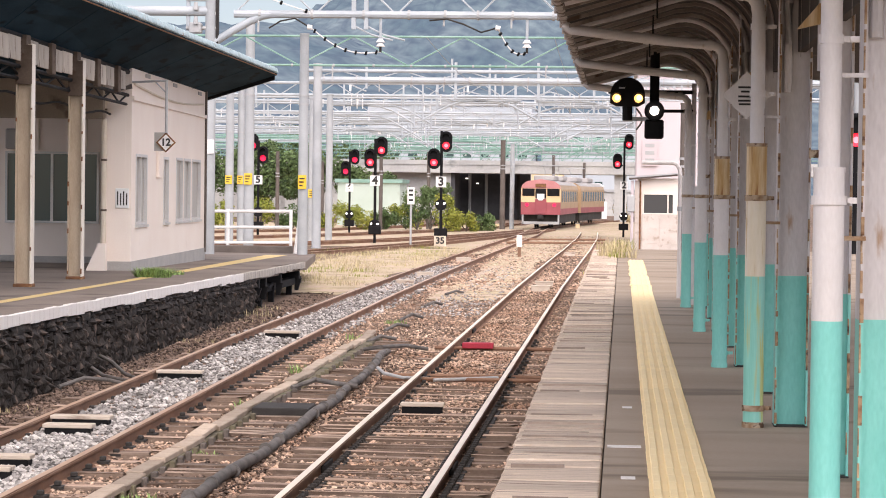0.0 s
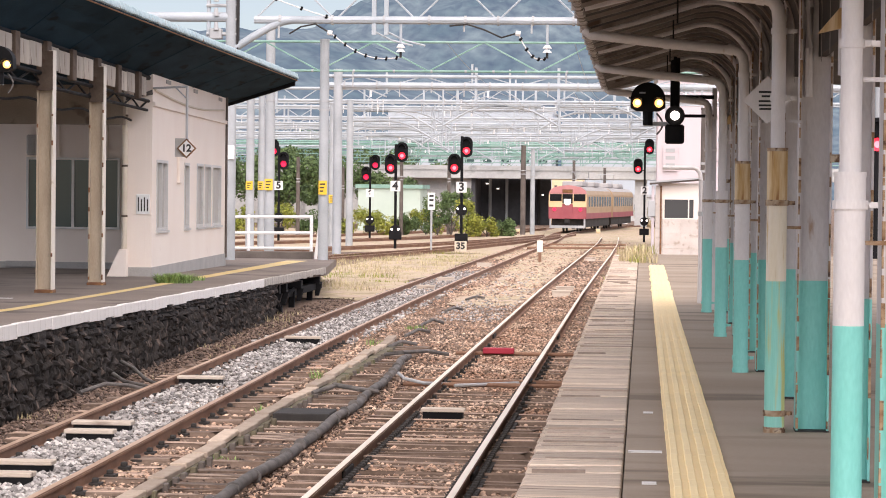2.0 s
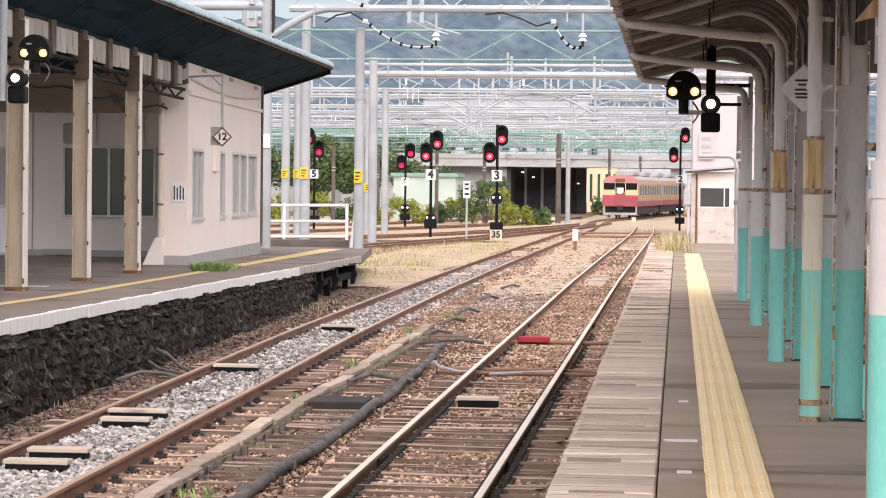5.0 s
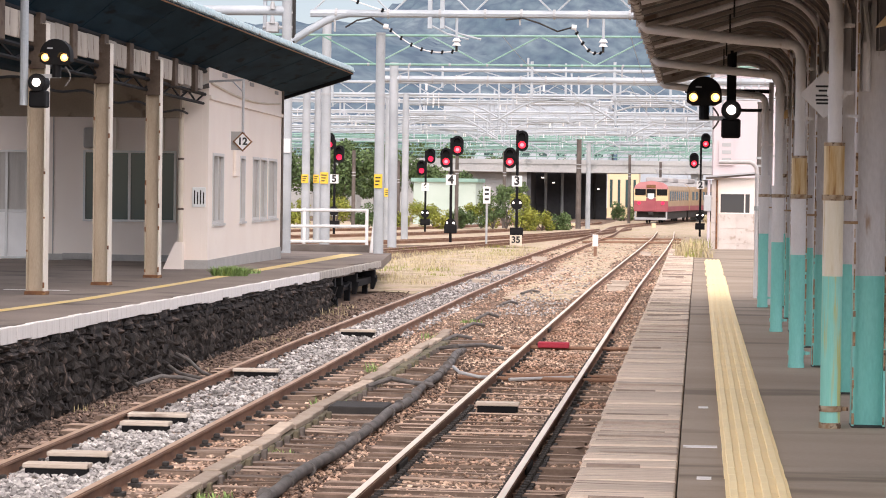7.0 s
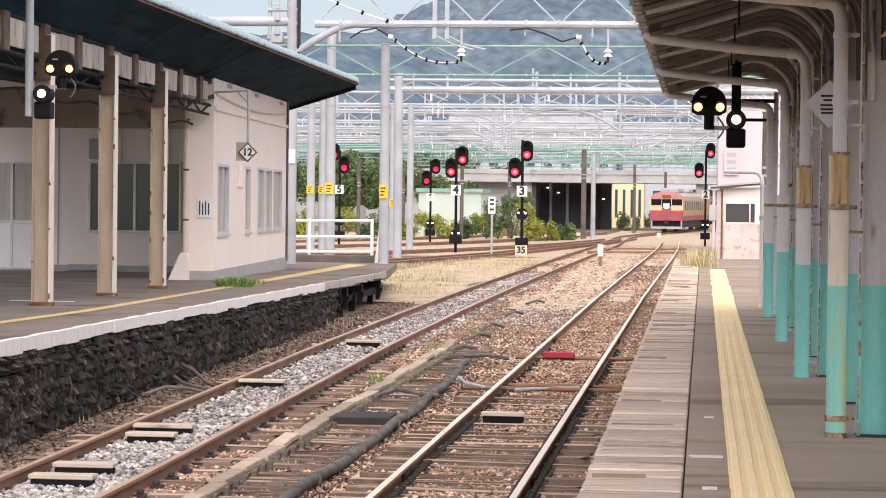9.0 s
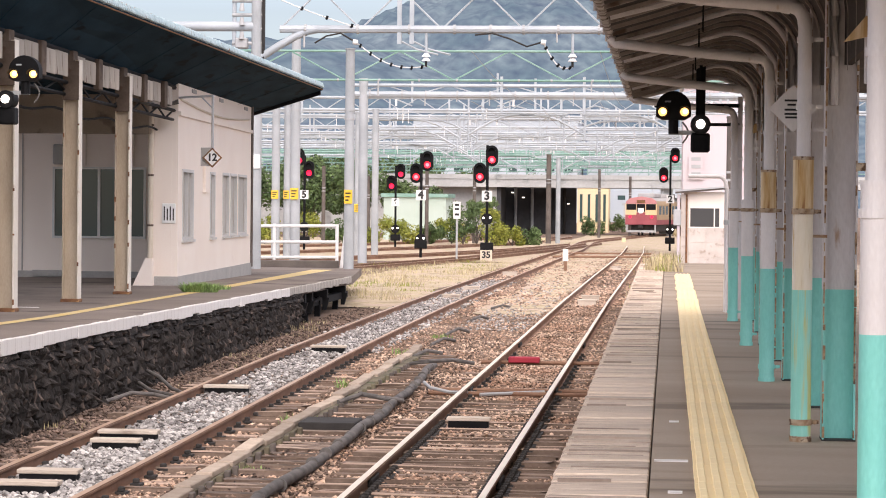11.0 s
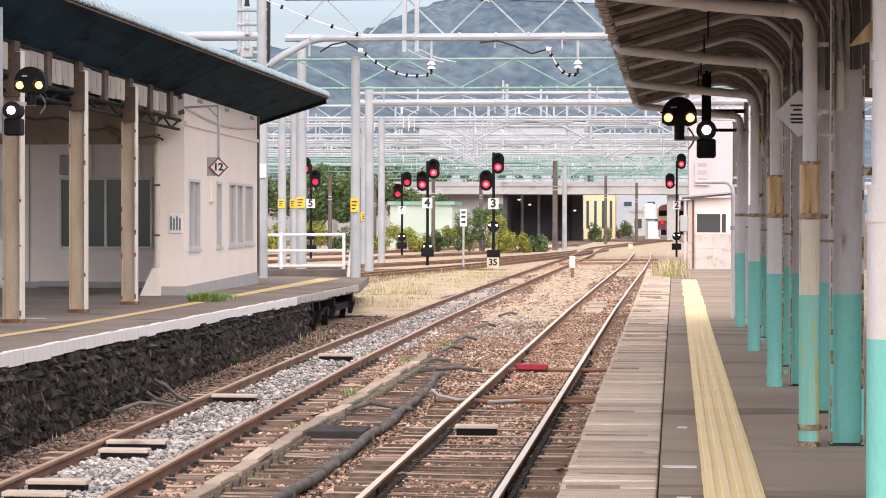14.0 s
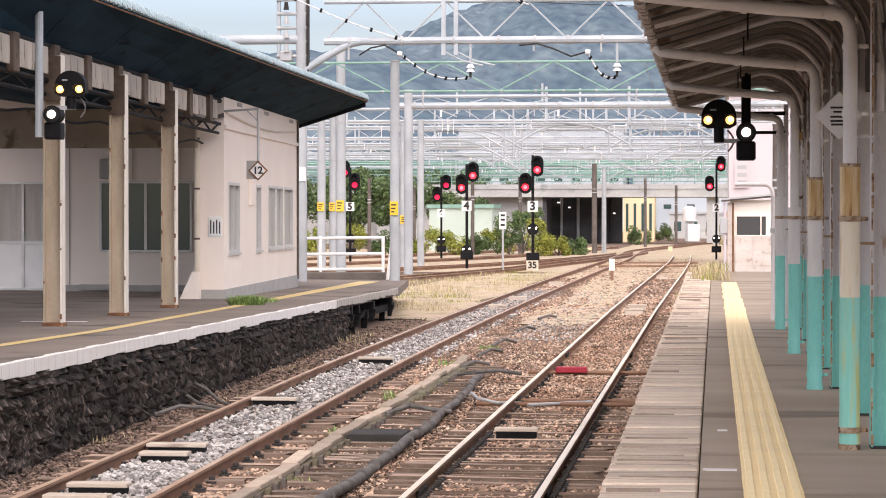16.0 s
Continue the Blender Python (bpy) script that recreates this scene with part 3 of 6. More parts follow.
canopy()
for i, y in enumerate(PIPES_Y):
    drain_pipe(y, (1.535, 1.74, 1.74, 1.51, 1.66)[i], (0, 2, 1, 0, 0)[i], "canopy drainpipes")
    h_column(y + 0.05, 0.955, 0.2, 0.2, 3.95, "canopy columns")
for y in MID_Y:
    k = h_column(y, 1.0, 0.16, 0.15, 3.95, "canopy columns")
    part("knee_bracket", prism(bm_(), [(-0.13, 2.27), (0.0, 2.30), (0.0, 2.40), (-0.02, 2.40)], 0.0, 0.06), M_OCHRE, k, "rust-yellow knee bracket")
    part("strap", box(bm_(), -0.06, 0.0, -0.01, 0.0, 1.62, 1.66), M_CLAMPRUST, k)


# ---- left platform ----
def lz(y):
    return 1.181 - 0.01005 * min(y, 70)


def lx(y):
    return -6.75 - 0.0275 * (y - 23.1)


M_OLDEDGE = mat("stained_old_concrete", (0.44, 0.40, 0.35), (0.54, 0.50, 0.45), 0.9, 3.0, 0.4, c=(0.05, 0.045, 0.04), cover=0.47, stretch=(1, 1, 0.5))


def left_platform():
    p = thing("platform_far", (0, 0, 0), "old station platform with white edge and dark stone wall", "platform", kind="structure")
    ys = [5, 15, 23, 30, 38, 47, 53]
    top = bm_()

    def strip(bm, xa, xb, za, zb, y_list, bottom):
        prev = None
        for y in y_list:
            ring = [bm.verts.new((x, y, z)) for x, z in ((lx(y) + xa, lz(y) + za), (lx(y) + xb, lz(y) + zb), (lx(y) + xb, lz(y) + zb + bottom), (lx(y) + xa, lz(y) + za + bottom))]
            if prev:
                for k in range(4):
                    bm.faces.new((prev[k], prev[(k + 1) % 4], ring[(k + 1) % 4], ring[k]))
            else:
                bm.faces.new(ring[::-1])
            prev = ring
        bm.faces.new(prev)
        bmesh.ops.recalc_face_normals(bm, faces=bm.faces[:])
        return bm

    part("asphalt_surface", strip(top, -0.06, -20, 0, 0, [y for y in ys if y < 60], -0.2), M_OLDASPHALT, p)
    co = [(lx(53) - 0.3, 53.0), (-28, 53.0), (-28, 71.5), (-9.0, 70.0), (lx(58.5) - 0.02, 58.5)]
    bm = bm_()
    hi = [bm.verts.new((x, y, lz(y))) for x, y in co]
    lo = [bm.verts.new((x, y, lz(y) - 0.2)) for x, y in co]
    bm.faces.new(hi)
    bm.faces.new(lo[::-1])
    for k in range(5):
        bm.faces.new((hi[k], lo[k], lo[(k + 1) % 5], hi[(k + 1) % 5]))
    bmesh.ops.recalc_face_normals(bm, faces=bm.faces[:])
    part("end_surface", bm, M_OLDASPHALT, p)
    part("core", strip(bm_(), -0.35, -20, -0.2, -0.2, [5, 15, 23, 30, 38, 48], -0.9), M_SHADEWALL, p)
    rng = random.Random(9)
    # white coping stones one by one
    me = mesh_of("coping_stone", box(bm_(), -0.055, 0.02, 0.0, 0.998, -0.15, -0.001, 0.004), M_WHITELINE)
    me2 = mesh_of("coping_stone", box(bm_(), -0.055, 0.02, 0.0, 0.998, -0.15, 0.003, 0.008), M_OLDEDGE)
    y = 16.0
    while y < 57.8:
        d = rng.uniform(0.5, 0.64)
        s = new("coping_stone", me if y < 46 else me2)
        s.parent = p
        s.location = (lx(y) + rng.uniform(-0.004, 0.003), y, lz(y) + rng.uniform(-0.008, 0.004))
        s.scale = (1, d, rng.uniform(0.85, 1.12))
        s.rotation_euler = (-0.01, 0, rng.uniform(-0.003, 0.003) + 0.027)
        y += d + 0.004
    return p


def left_wall(p):
    """Courses of rough dark stone blocks under the coping."""
    rng = random.Random(4)
    meshes = []
    for k in range(10):
        bm = box(bm_(), -0.16, 0.0, 0, 1, 0, 1)
        bmesh.ops.subdivide_edges(bm, edges=[e for e in bm.edges if all(v.co.x > -0.01 for v in e.verts)], cuts=1, use_grid_fill=True)
        r2 = random.Random(k)
        for v in bm.verts:
            if v.co.x > -0.01:
                inner = 0.05 < v.co.y < 0.95 and 0.05 < v.co.z < 0.95
                v.co.x += r2.uniform(0.0, 0.10) if inner else r2.uniform(-0.05, 0.01)
                v.co.y += r2.uniform(-0.12, 0.12)
                v.co.z += r2.uniform(-0.14, 0.14)
        meshes.append(mesh_of("stone", bm, M_BASALT))
    verts, faces = [], []
    for course in range(8):
        h = 0.1 if course < 2 else 0.145
        drop = 0.15 + (0.1 * (course + 1) if course < 2 else 0.2 + 0.145 * (course - 1))
        y = 18.0 + rng.uniform(0, 0.3)
        while y < 48.5:
            d = rng.uniform(0.32, 0.6) if course < 2 else rng.uniform(0.07, 0.2)
            z0 = lz(y) - drop
            if z0 > -0.36:
                me = meshes[rng.randrange(10)]
                at = (lx(y) - 0.015 + rng.uniform(-0.03, 0.02), y, z0 + 0.003 + rng.uniform(-0.045, 0.045) * (course > 1))
                if y < 24.0:
                    s = new("stone", me)
                    s.parent = p
                    s.location = at
                    s.scale = (1, d - 0.008, h - 0.006)
                    s.rotation_euler = (-0.01, 0, 0.027)
                else:
                    base = len(verts)
                    verts += [(at[0] + v.co.x, at[1] + v.co.y * (d - 0.008), at[2] + v.co.z * (h - 0.006)) for v in me.vertices]
                    faces += [[base + i for i in f.vertices] for f in me.polygons]
            y += d
    me = bpy.data.meshes.new("farther_stones")
    me.from_pydata(verts, [], faces)
    me.materials.append(M_BASALT)
    o = new("farther_stones", me)
    o.parent = p
    tagged(o, kind="stuff")


LEFT = left_platform()
left_wall(LEFT)
bm = bm_()
rows = []
for y in (16, 30, 40, 50, 58, 67):
    x = -7.9 - max(0, (y - 31)) * 0.0505
    rows.append([bm.verts.new((x - 0.10 - max(0, y - 42) * 0.008, y, lz(y) + 0.005)), bm.verts.new((x + 0.10 + max(0, y - 42) * 0.008, y, lz(y) + 0.005))])
for a, b in zip(rows, rows[1:]):
    bm.faces.new((a[0], a[1], b[1], b[0]))
solid("platform_line", bm, M_YLINE, "worn yellow warning line painted on asphalt", "marking", kind="structure")


# ---- station building on the left platform ----
def holed_wall(x, y0, y1, z0, z1, holes, thick, material, parent, label=""):
    """A wall in the plane x, along y, with rectangular openings cut through it."""
    ys = sorted({y0, y1, *[h[0] for h in holes], *[h[1] for h in holes]})
    zs = sorted({z0, z1, *[h[2] for h in holes], *[h[3] for h in holes]})
    bm = bm_()
    for ya, yb in zip(ys, ys[1:]):
        for za, zb in zip(zs, zs[1:]):
            my, mz = (ya + yb) / 2, (za + zb) / 2
            if not any(h[0] < my < h[1] and h[2] < mz < h[3] for h in holes):
                box(bm, x - thick, x, ya, yb, za, zb)
    bmesh.ops.remove_doubles(bm, verts=bm.verts, dist=0.0005)
    return part("track_wall", bm, material, parent, label)


def wall_window(parent, y0, y1, z0, z1, bars, curtain):
    """A window set into the track-side wall."""
    w = part("window", box(bm_(), -0.075, -0.065, y0 + 0.05, y1 - 0.05, z0 + 0.05, z1 - 0.05), M_CURTAIN if curtain else M_WINGLASS, parent, "window with pale curtain behind the glass" if curtain else "")
    bm = bm_()
    for a in (y0, y1 - 0.06):
        box(bm, -0.06, 0.012, a, a + 0.06, z0 + 0.06, z1 - 0.06)
    for a in (z0, z1 - 0.06):
        box(bm, -0.06, 0.012, y0, y1, a, a + 0.06)
    part("window_frame", bm, M_ALU, w)
    for k in range(bars):
        y = y0 + (y1 - y0) * (k + 1) / (bars + 1)
        part("mullion", box(bm_(), -0.062, 0.0, y - 0.03, y + 0.03, z0 + 0.06, z1 - 0.06), M_ALU, w)
    part("window_sill", box(bm_(), -0.02, 0.05, y0 - 0.04, y1 + 0.04, z0 - 0.05, z0 - 0.002), M_ALU, w)


def front_window(parent, x0, x1, z0, z1, bars, low, glass_material):
    """A window or glazed door on the wall that faces down the platform."""
    w = part("window", box(bm_(), x0 + 0.04, x1 - 0.04, 6.47, 6.485, z0 + 0.04, z1 - 0.04), glass_material, parent)
    bm = bm_()
    for a in (x0, x1 - 0.05):
        box(bm, a, a + 0.05, 6.43, 6.498, z0 + 0.05, z1 - 0.05)
    for a in (z0, z1 - 0.05):
        box(bm, x0, x1, 6.43, 6.498, a, a + 0.05)
    part("window_frame", bm, M_ALU, w)
    for b in bars:
        part("mullion", box(bm_(), b - 0.03, b + 0.03, 6.44, 6.49, z0 + 0.05, z1 - 0.05), M_ALU, w)
    if low:
        part("lower_panel", box(bm_(), x0 + 0.05, x1 - 0.05, 6.455, 6.469, z0 + 0.05, z0 + 1.05), M_WHITE, w, "white lower door panel")
        part("mid_rail", box(bm_(), x0 + 0.05, x1 - 0.05, 6.435, 6.468, z0 + 1.05, z0 + 1.12), M_ALU, w)


def station_building():
    b = thing("station_building", (-9.76, 47.04, 0.69), "cream panelled station building with grey plinth", "building")
    b.rotation_euler = (0, 0, radians(3.0))
    H, E = 4.2, 12.0
    wins = [(0.58, 2.14, 0.92, 2.36, 1, True), (4.61, 5.42, 0.92, 2.36, 0, True), (6.65, 7.82, 0.92, 2.37, 0, True), (8.0, 9.2, 0.92, 2.37, 0, True), (9.45, 11.1, 0.92, 2.37, 0, True)]
    holed_wall(0, 0, E, 0.2, H, [w[:4] for w in wins], 0.12, M_WALL, b, "bright cream wall facing the track")
    for w in wins:
        wall_window(b, *w)
    # Dark sheet stands in for the unlit room.
    part("dark_interior", box(bm_(), -0.42, -0.40, 0.3, E - 0.2, 0.3, H - 0.1), M_SHADEWALL, b)
    part("end_wall", box(bm_(), -0.45, -0.121, 0.0, 0.12, 0.2, H), M_WALL, b, "shaded end wall")
    part("side_return", box(bm_(), -0.57, -0.45, 0.0, 6.498, -0.1, H), M_WALL, b)
    part("back_wall", box(bm_(), -9, -0.121, E - 0.12, E, -0.1, H), M_WALL, b)
    part("plinth", box(bm_(), -0.58, 0.02, -0.02, E + 0.02, -0.3, 0.2), M_PLINTH, b, "grey concrete plinth")
    part("front_wall", box(bm_(), -18, -0.58, 6.5, 6.65, -0.3, H + 0.6), M_WALL, b, "shaded cream wall under the roof")
    part("front_plinth", box(bm_(), -5.0, -0.58, 6.44, 6.498, -0.3, 0.1), M_PLINTH, b)
    front_window(b, -3.85, -1.72, 0.85, 2.47, (-3.42, -2.79, -2.2), False, M_WINGLASS)
    front_window(b, -6.75, -5.05, -0.02, 2.45, (-6.2, -5.62), True, M_CURTAIN)
    front_window(b, -8.6, -6.8, -0.02, 2.45, (-7.7,), True, M_CURTAIN)
    part("vent_hood", box(bm_(), -3.84, -3.58, 6.36, 6.498, 2.52, 2.98, 0.03), M_PLINTH, b, "grey vent hood")
    for x in (-4.55, -1.0):
        part("panel_joint", box(bm_(), x - 0.012, x + 0.012, 6.485, 6.499, 0.1, 4.4), M_PLINTH, b)
    for z in (3.35,):
        part("name_strip", box(bm_(), -2.75, -2.45, 6.48, 6.499, z, z + 0.09), M_CREAMCOL, b)
    # sloping cover at the foot of the end wall, with a pipe above it
    part("pipe_cover", prism(bm_(), [(-0.86, -0.02), (-0.46, -0.02), (-0.46, 0.56), (-0.60, 0.56)], -0.32, -0.025), M_WALL, b, "cream sloping cover at the wall's foot")
    part("cover_pipe", rod(bm_(), (-0.53, -0.10, 0.5), (-0.53, -0.10, 3.55), 0.055, 12), M_CREAMCOL, b, "stained cream pipe", smooth=True)
    for z in (1.2, 2.2, 3.2):
        part("pipe_clip", rod(bm_(), (-0.53, -0.10, z), (-0.53, -0.10, z + 0.04), 0.062, 12), M_RUSTD, b)
    for k in range(3):
        pts = [(-1.5 + 1.52 * u, -0.10 - 0.03 * k, 3.66 + 0.03 * k - (0.10 + 0.05 * k) * math.sin(math.pi * u)) for u in np.linspace(0, 1, 12)]
        part("hanging_cable", tube(bm_(), pts, 0.02, 6), M_RUBBER, b, "black cable sagging round the corner")
    part("floor_vent", box(bm_(), -4.3, -3.6, 6.36, 6.43, -0.02, 0.12, 0.01), M_PLINTH, b, "low grey vent")
    for x in (-3.1, -2.0):
        part("wall_stain_rail", box(bm_(), x - 0.01, x + 0.01, 6.47, 6.497, 2.5, 3.3), M_CREAMCOL, b)
    nb = part("notice_plate", box(bm_(), -0.31, -0.04, -0.03, 0.0, 1.26, 1.66, 0.01), M_WHITE, b, "white notice plate with dark writing columns")
    for k in range(4):
        part("writing_bar", box(bm_(), -0.275 + k * 0.06, -0.25 + k * 0.06, -0.034, -0.031, 1.32, 1.60 - 0.04 * (k % 2)), M_INK, nb)
    part("downpipe", rod(bm_(), (0.03, 11.94, 0.1), (0.03, 11.94, 4.1), 0.03, 10), M_DARKPOLE, b, "dark downpipe", smooth=True)
    part("wall_box", box(bm_(), 0.0, 0.07, 3.5, 4.0, 1.9, 2.5, 0.01), M_WALL, b)
    part("cable", tube(bm_(), [(0.02, 0.2 + i * 0.7, 3.75 - 0.14 * math.sin(i / 16 * math.pi)) for i in range(17)], 0.025, 6), M_CREAMCOL, b)
    part("ledge", box(bm_(), 0.0, 0.05, 0.0, E, 3.42, 3.50), M_WALL, b)
    for y in (1.8, 6.0, 10.5):
        part("wall_vent", box(bm_(), 0, 0.02, y, y + 0.6, 3.95, 4.03), M_PLINTH, b)
    return b


BUILD = station_building()
solid("paint_mark", box(bm_(), -9.9, -8.95, 33.4, 33.52, lz(33.4) + 0.001, lz(33.4) + 0.006), M_WHITELINE, "worn white line painted across the old platform", "marking", "platform paint marks", "structure")


def left_roof():
    """Canopy roof that rises towards its outer edge, ribbed along the rim."""
    r = thing("station_roof", (0, 0, 0), "dark blue sheet roof with a weathered pale blue rim", "roof")

    def ex(y):
        return -8.37 - 0.0162 * (y - 32.1)

    def ix(y):
        return -8.75 - 0.055 * (y - 27)

    # Stretch before y = 23 and far wing are unseen, shaped for light below.
    ys = [12, 23, 32, 44, 60.6]
    for nm, material, prof in (
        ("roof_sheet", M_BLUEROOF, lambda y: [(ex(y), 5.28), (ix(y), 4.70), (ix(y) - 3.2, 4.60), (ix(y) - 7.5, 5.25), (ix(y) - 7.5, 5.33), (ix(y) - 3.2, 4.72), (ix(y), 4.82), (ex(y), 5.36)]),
    ):
        bm = bm_()
        prev = None
        for y in ys:
            ring = [bm.verts.new((x, y, z)) for x, z in prof(y)]
            if prev:
                for k in range(len(ring)):
                    bm.faces.new((prev[k], prev[(k + 1) % len(ring)], ring[(k + 1) % len(ring)], ring[k]))
            else:
                bm.faces.new(ring)
            prev = ring
        bm.faces.new(prev[::-1])
        bmesh.ops.recalc_face_normals(bm, faces=bm.faces[:])
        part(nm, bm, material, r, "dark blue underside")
    rim = bm_()
    y, rng = 16.0, random.Random(8)
    while y < 60.5:
        x = ex(y)
        rod(rim, (x - 0.22, y, 5.33), (x + 0.03, y, 5.40 + rng.uniform(-0.008, 0.008)), 0.07, 7)
        y += 0.16
    part("ribbed_rim", rim, M_ROOFEDGE, r, "pale blue corrugated rim with rust")
    edge = bm_()
    tube(edge, [(ex(y), y, 5.29) for y in (12, 23, 40, 60.6)], 0.013, 6)
    part("rim_pipe", edge, M_RUST, r, "rusty lower lip of the rim")
    bm = bm_()
    prism(bm, [(ex(60.6) - 0.05, 5.28), (ix(60.6), 4.7), (ix(60.6), 4.62), (ex(60.6) - 0.05, 5.16)], 60.5, 60.62)
    part("end_board", bm, M_BLACK, r)
    y = 24.0
    while y < 60:
        part("roof_rib", rod(bm_(), (ex(y) - 0.05, y, 5.255), (ix(y), y, 4.69), 0.005, 5), M_BLUEROOF, r)
        y += 3.6
    return r


left_roof()




# Web tone carries its shade, outer flange tone its light; both keep stains.
M_COLSHADE = mat("shaded_cream_steel", (0.40, 0.32, 0.235), (0.50, 0.42, 0.32), 0.7, 2.0, 0.1, c=(0.26, 0.17, 0.11), cover=0.36, stretch=(2, 2, 0.5))
M_COLLIT = mat("lit_cream_steel", (0.70, 0.64, 0.55), (0.78, 0.73, 0.65), 0.6, 3.0, 0.1, c=(0.36, 0.22, 0.13), cover=0.32)


def left_column(x, y):
    z = lz(y) - 0.005
    c = thing("platform_column", (x, y, z), "cream steel platform column with rusted foot", "column", "platform columns")
    h = 4.55 - z
    part("web", box(bm_(), -0.13, 0.085, 0.09, 0.11, 0.05, h), M_COLSHADE, c, "cream web in a brownish shaded tone")
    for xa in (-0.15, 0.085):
        f = part("flange", box(bm_(), xa, xa + 0.02, 0.0, 0.2, 0.05, h), M_COLLIT if xa > 0 else M_COLSHADE, c, "cream flange in a pale lit tone, rust stained" if xa > 0 else "")
        rng = random.Random(int(y * 7 + xa * 50))
        bm = bm_()
        zz = 0.1
        while zz < h - 0.4:
            ln = rng.uniform(0.04, 0.16)
            if rng.random() < 0.3:
                box(bm, xa - 0.002, xa + 0.022, -0.003, 0.008, zz, zz + ln * 0.6)
            zz += ln + rng.uniform(0.05, 0.4)
        part("rust_edge", bm, M_RUST, f, "rust flakes")
    part("foot", box(bm_(), -0.17, 0.12, -0.02, 0.22, 0, 0.055, 0.01), M_RUST, c, "rusted foot plate")
    part("bracket", box(bm_(), -0.15, 0.1, -0.02, 0.22, h - 0.62, h - 0.02), M_RUSTD, c, "dark bracket under the roof beam")
    return c


for k in range(4):
    y = 27.2 + 4.45 * k
    left_column(-8.69 - 0.051 * (y - 27.2), y)


# Cream board darkened in colour for the shade under the roof, with stains.
M_BOARDSHADE = mat("shaded_beige_board", (0.24, 0.19, 0.145), (0.32, 0.26, 0.205), 0.9, 1.2, 0.2, c=(0.14, 0.10, 0.07), cover=0.42)


M_BOARD = mat("dirty_cream_board", (0.38, 0.335, 0.28), (0.50, 0.445, 0.38), 0.7, 1.6, 0.15, c=(0.13, 0.085, 0.06), cover=0.44, stretch=(1, 1.5, 0.7), vary=0.3, grain=0.1)


def beam_panels():
    p = thing("roof_beam", (0, 0, 0), "roof edge beam with pale boards between brackets", "beam", kind="structure")
    bx = lambda y: -8.72 - 0.053 * (y - 27.2)
    part("cross_beam", box(bm_(), -18, -10.25, 46.6, 46.8, 3.72, 4.5), M_BOARDSHADE, p, "cream boarding over the doors in a shaded brown tone")
    part("long_beam", tube(bm_(), [(bx(y) - 0.05, y, 4.2) for y in (12, 30, 46.9)], 0.035, 6), M_BLACK, p, "dark beam")
    part("top_beam", tube(bm_(), [(bx(y) - 0.05, y, 4.66) for y in (12, 30, 46.9)], 0.05, 6), M_BLACK, p)
    rng = random.Random(6)
    me = mesh_of("board", box(bm_(), -0.015, 0.015, 0.0, 0.88, -0.36, 0.0, 0.004), M_BOARD)
    clip = mesh_of("hanger_strap", box(bm_(), -0.05, 0.05, 0.0, 0.26, -0.44, 0.06, 0.01), M_RUSTD)
    for bay in range(-2, 5):
        y0 = 27.2 + 4.45 * bay
        for dy in (0.30, 1.21, 2.45, 3.36):
            if y0 + dy > 46.0 or y0 + dy < 17:
                continue
            s = new("board", me)
            s.parent = p
            s.location = (bx(y0 + dy), y0 + dy, 4.63 + rng.uniform(-0.012, 0.012))
            s.rotation_euler = (0, rng.uniform(-0.03, 0.03), 0.053)
        for dy in (0.0, 2.12):
            if 17 < y0 + dy < 46.5:
                s = new("hanger_strap", clip)
                s.parent = p
                s.location = (bx(y0 + dy) + 0.012, y0 + dy, 4.63)
    lat = bm_()
    for k in range(32):
        y0 = 16.5 + 0.95 * k
        rod(lat, (bx(y0) - 0.08, y0, 4.02 if k % 2 else 4.2), (bx(y0 + 0.95) - 0.08, y0 + 0.95, 4.2 if k % 2 else 4.02), 0.02, 5)
    tube(lat, [(bx(y) - 0.08, y, 4.02) for y in (12, 30, 46.9)], 0.03, 6)
    part("lattice", lat, M_BLACK, p, "rusty lattice below the boards")
    part("cable", tube(bm_(), [(bx(y) - 0.4, y, 3.8 + 0.05 * math.sin(y * 1.4)) for y in np.linspace(14, 46.9, 60)], 0.022, 6), M_BLACK, p, "sagging black cable")
    return p


beam_panels()


def hanging_sign():
    s = thing("platform_number_sign", (-9.06, 47.0, 3.27), "diamond sign with number 12 hung from a bracket", "sign")
    d = [(0.0, 0.2), (0.2, 0.0), (0.0, -0.2), (-0.2, 0.0)]
    o = part("board", prism(bm_(), d, -0.01, 0.01), M_RUST, s, "diamond board with dark red border")
    part("face", prism(bm_(), [(x * 0.8, z * 0.8) for x, z in d], -0.014, -0.009), M_WHITE, o)
    text_part("numeral", "12", 0.2, (0, -0.018, 0), M_INK, o)
    part("back_board", box(bm_(), -0.24, 0.03, 0.03, 0.05, -0.17, 0.2), M_PLINTH, s, "grey board behind")
    part("hanger", rod(bm_(), (0, 0.02, 0.18), (0, 0.02, 1.24), 0.026, 8), M_GREYPAINT, s)
    part("bracket_arm", rod(bm_(), (-0.69, 0.02, 1.19), (0.02, 0.02, 1.23), 0.022, 8), M_GREYPAINT, s)
    part("brace", rod(bm_(), (-0.22, 0.02, 1.2), (0, 0.02, 0.98), 0.014, 6), M_GREYPAINT, s)


hanging_sign()


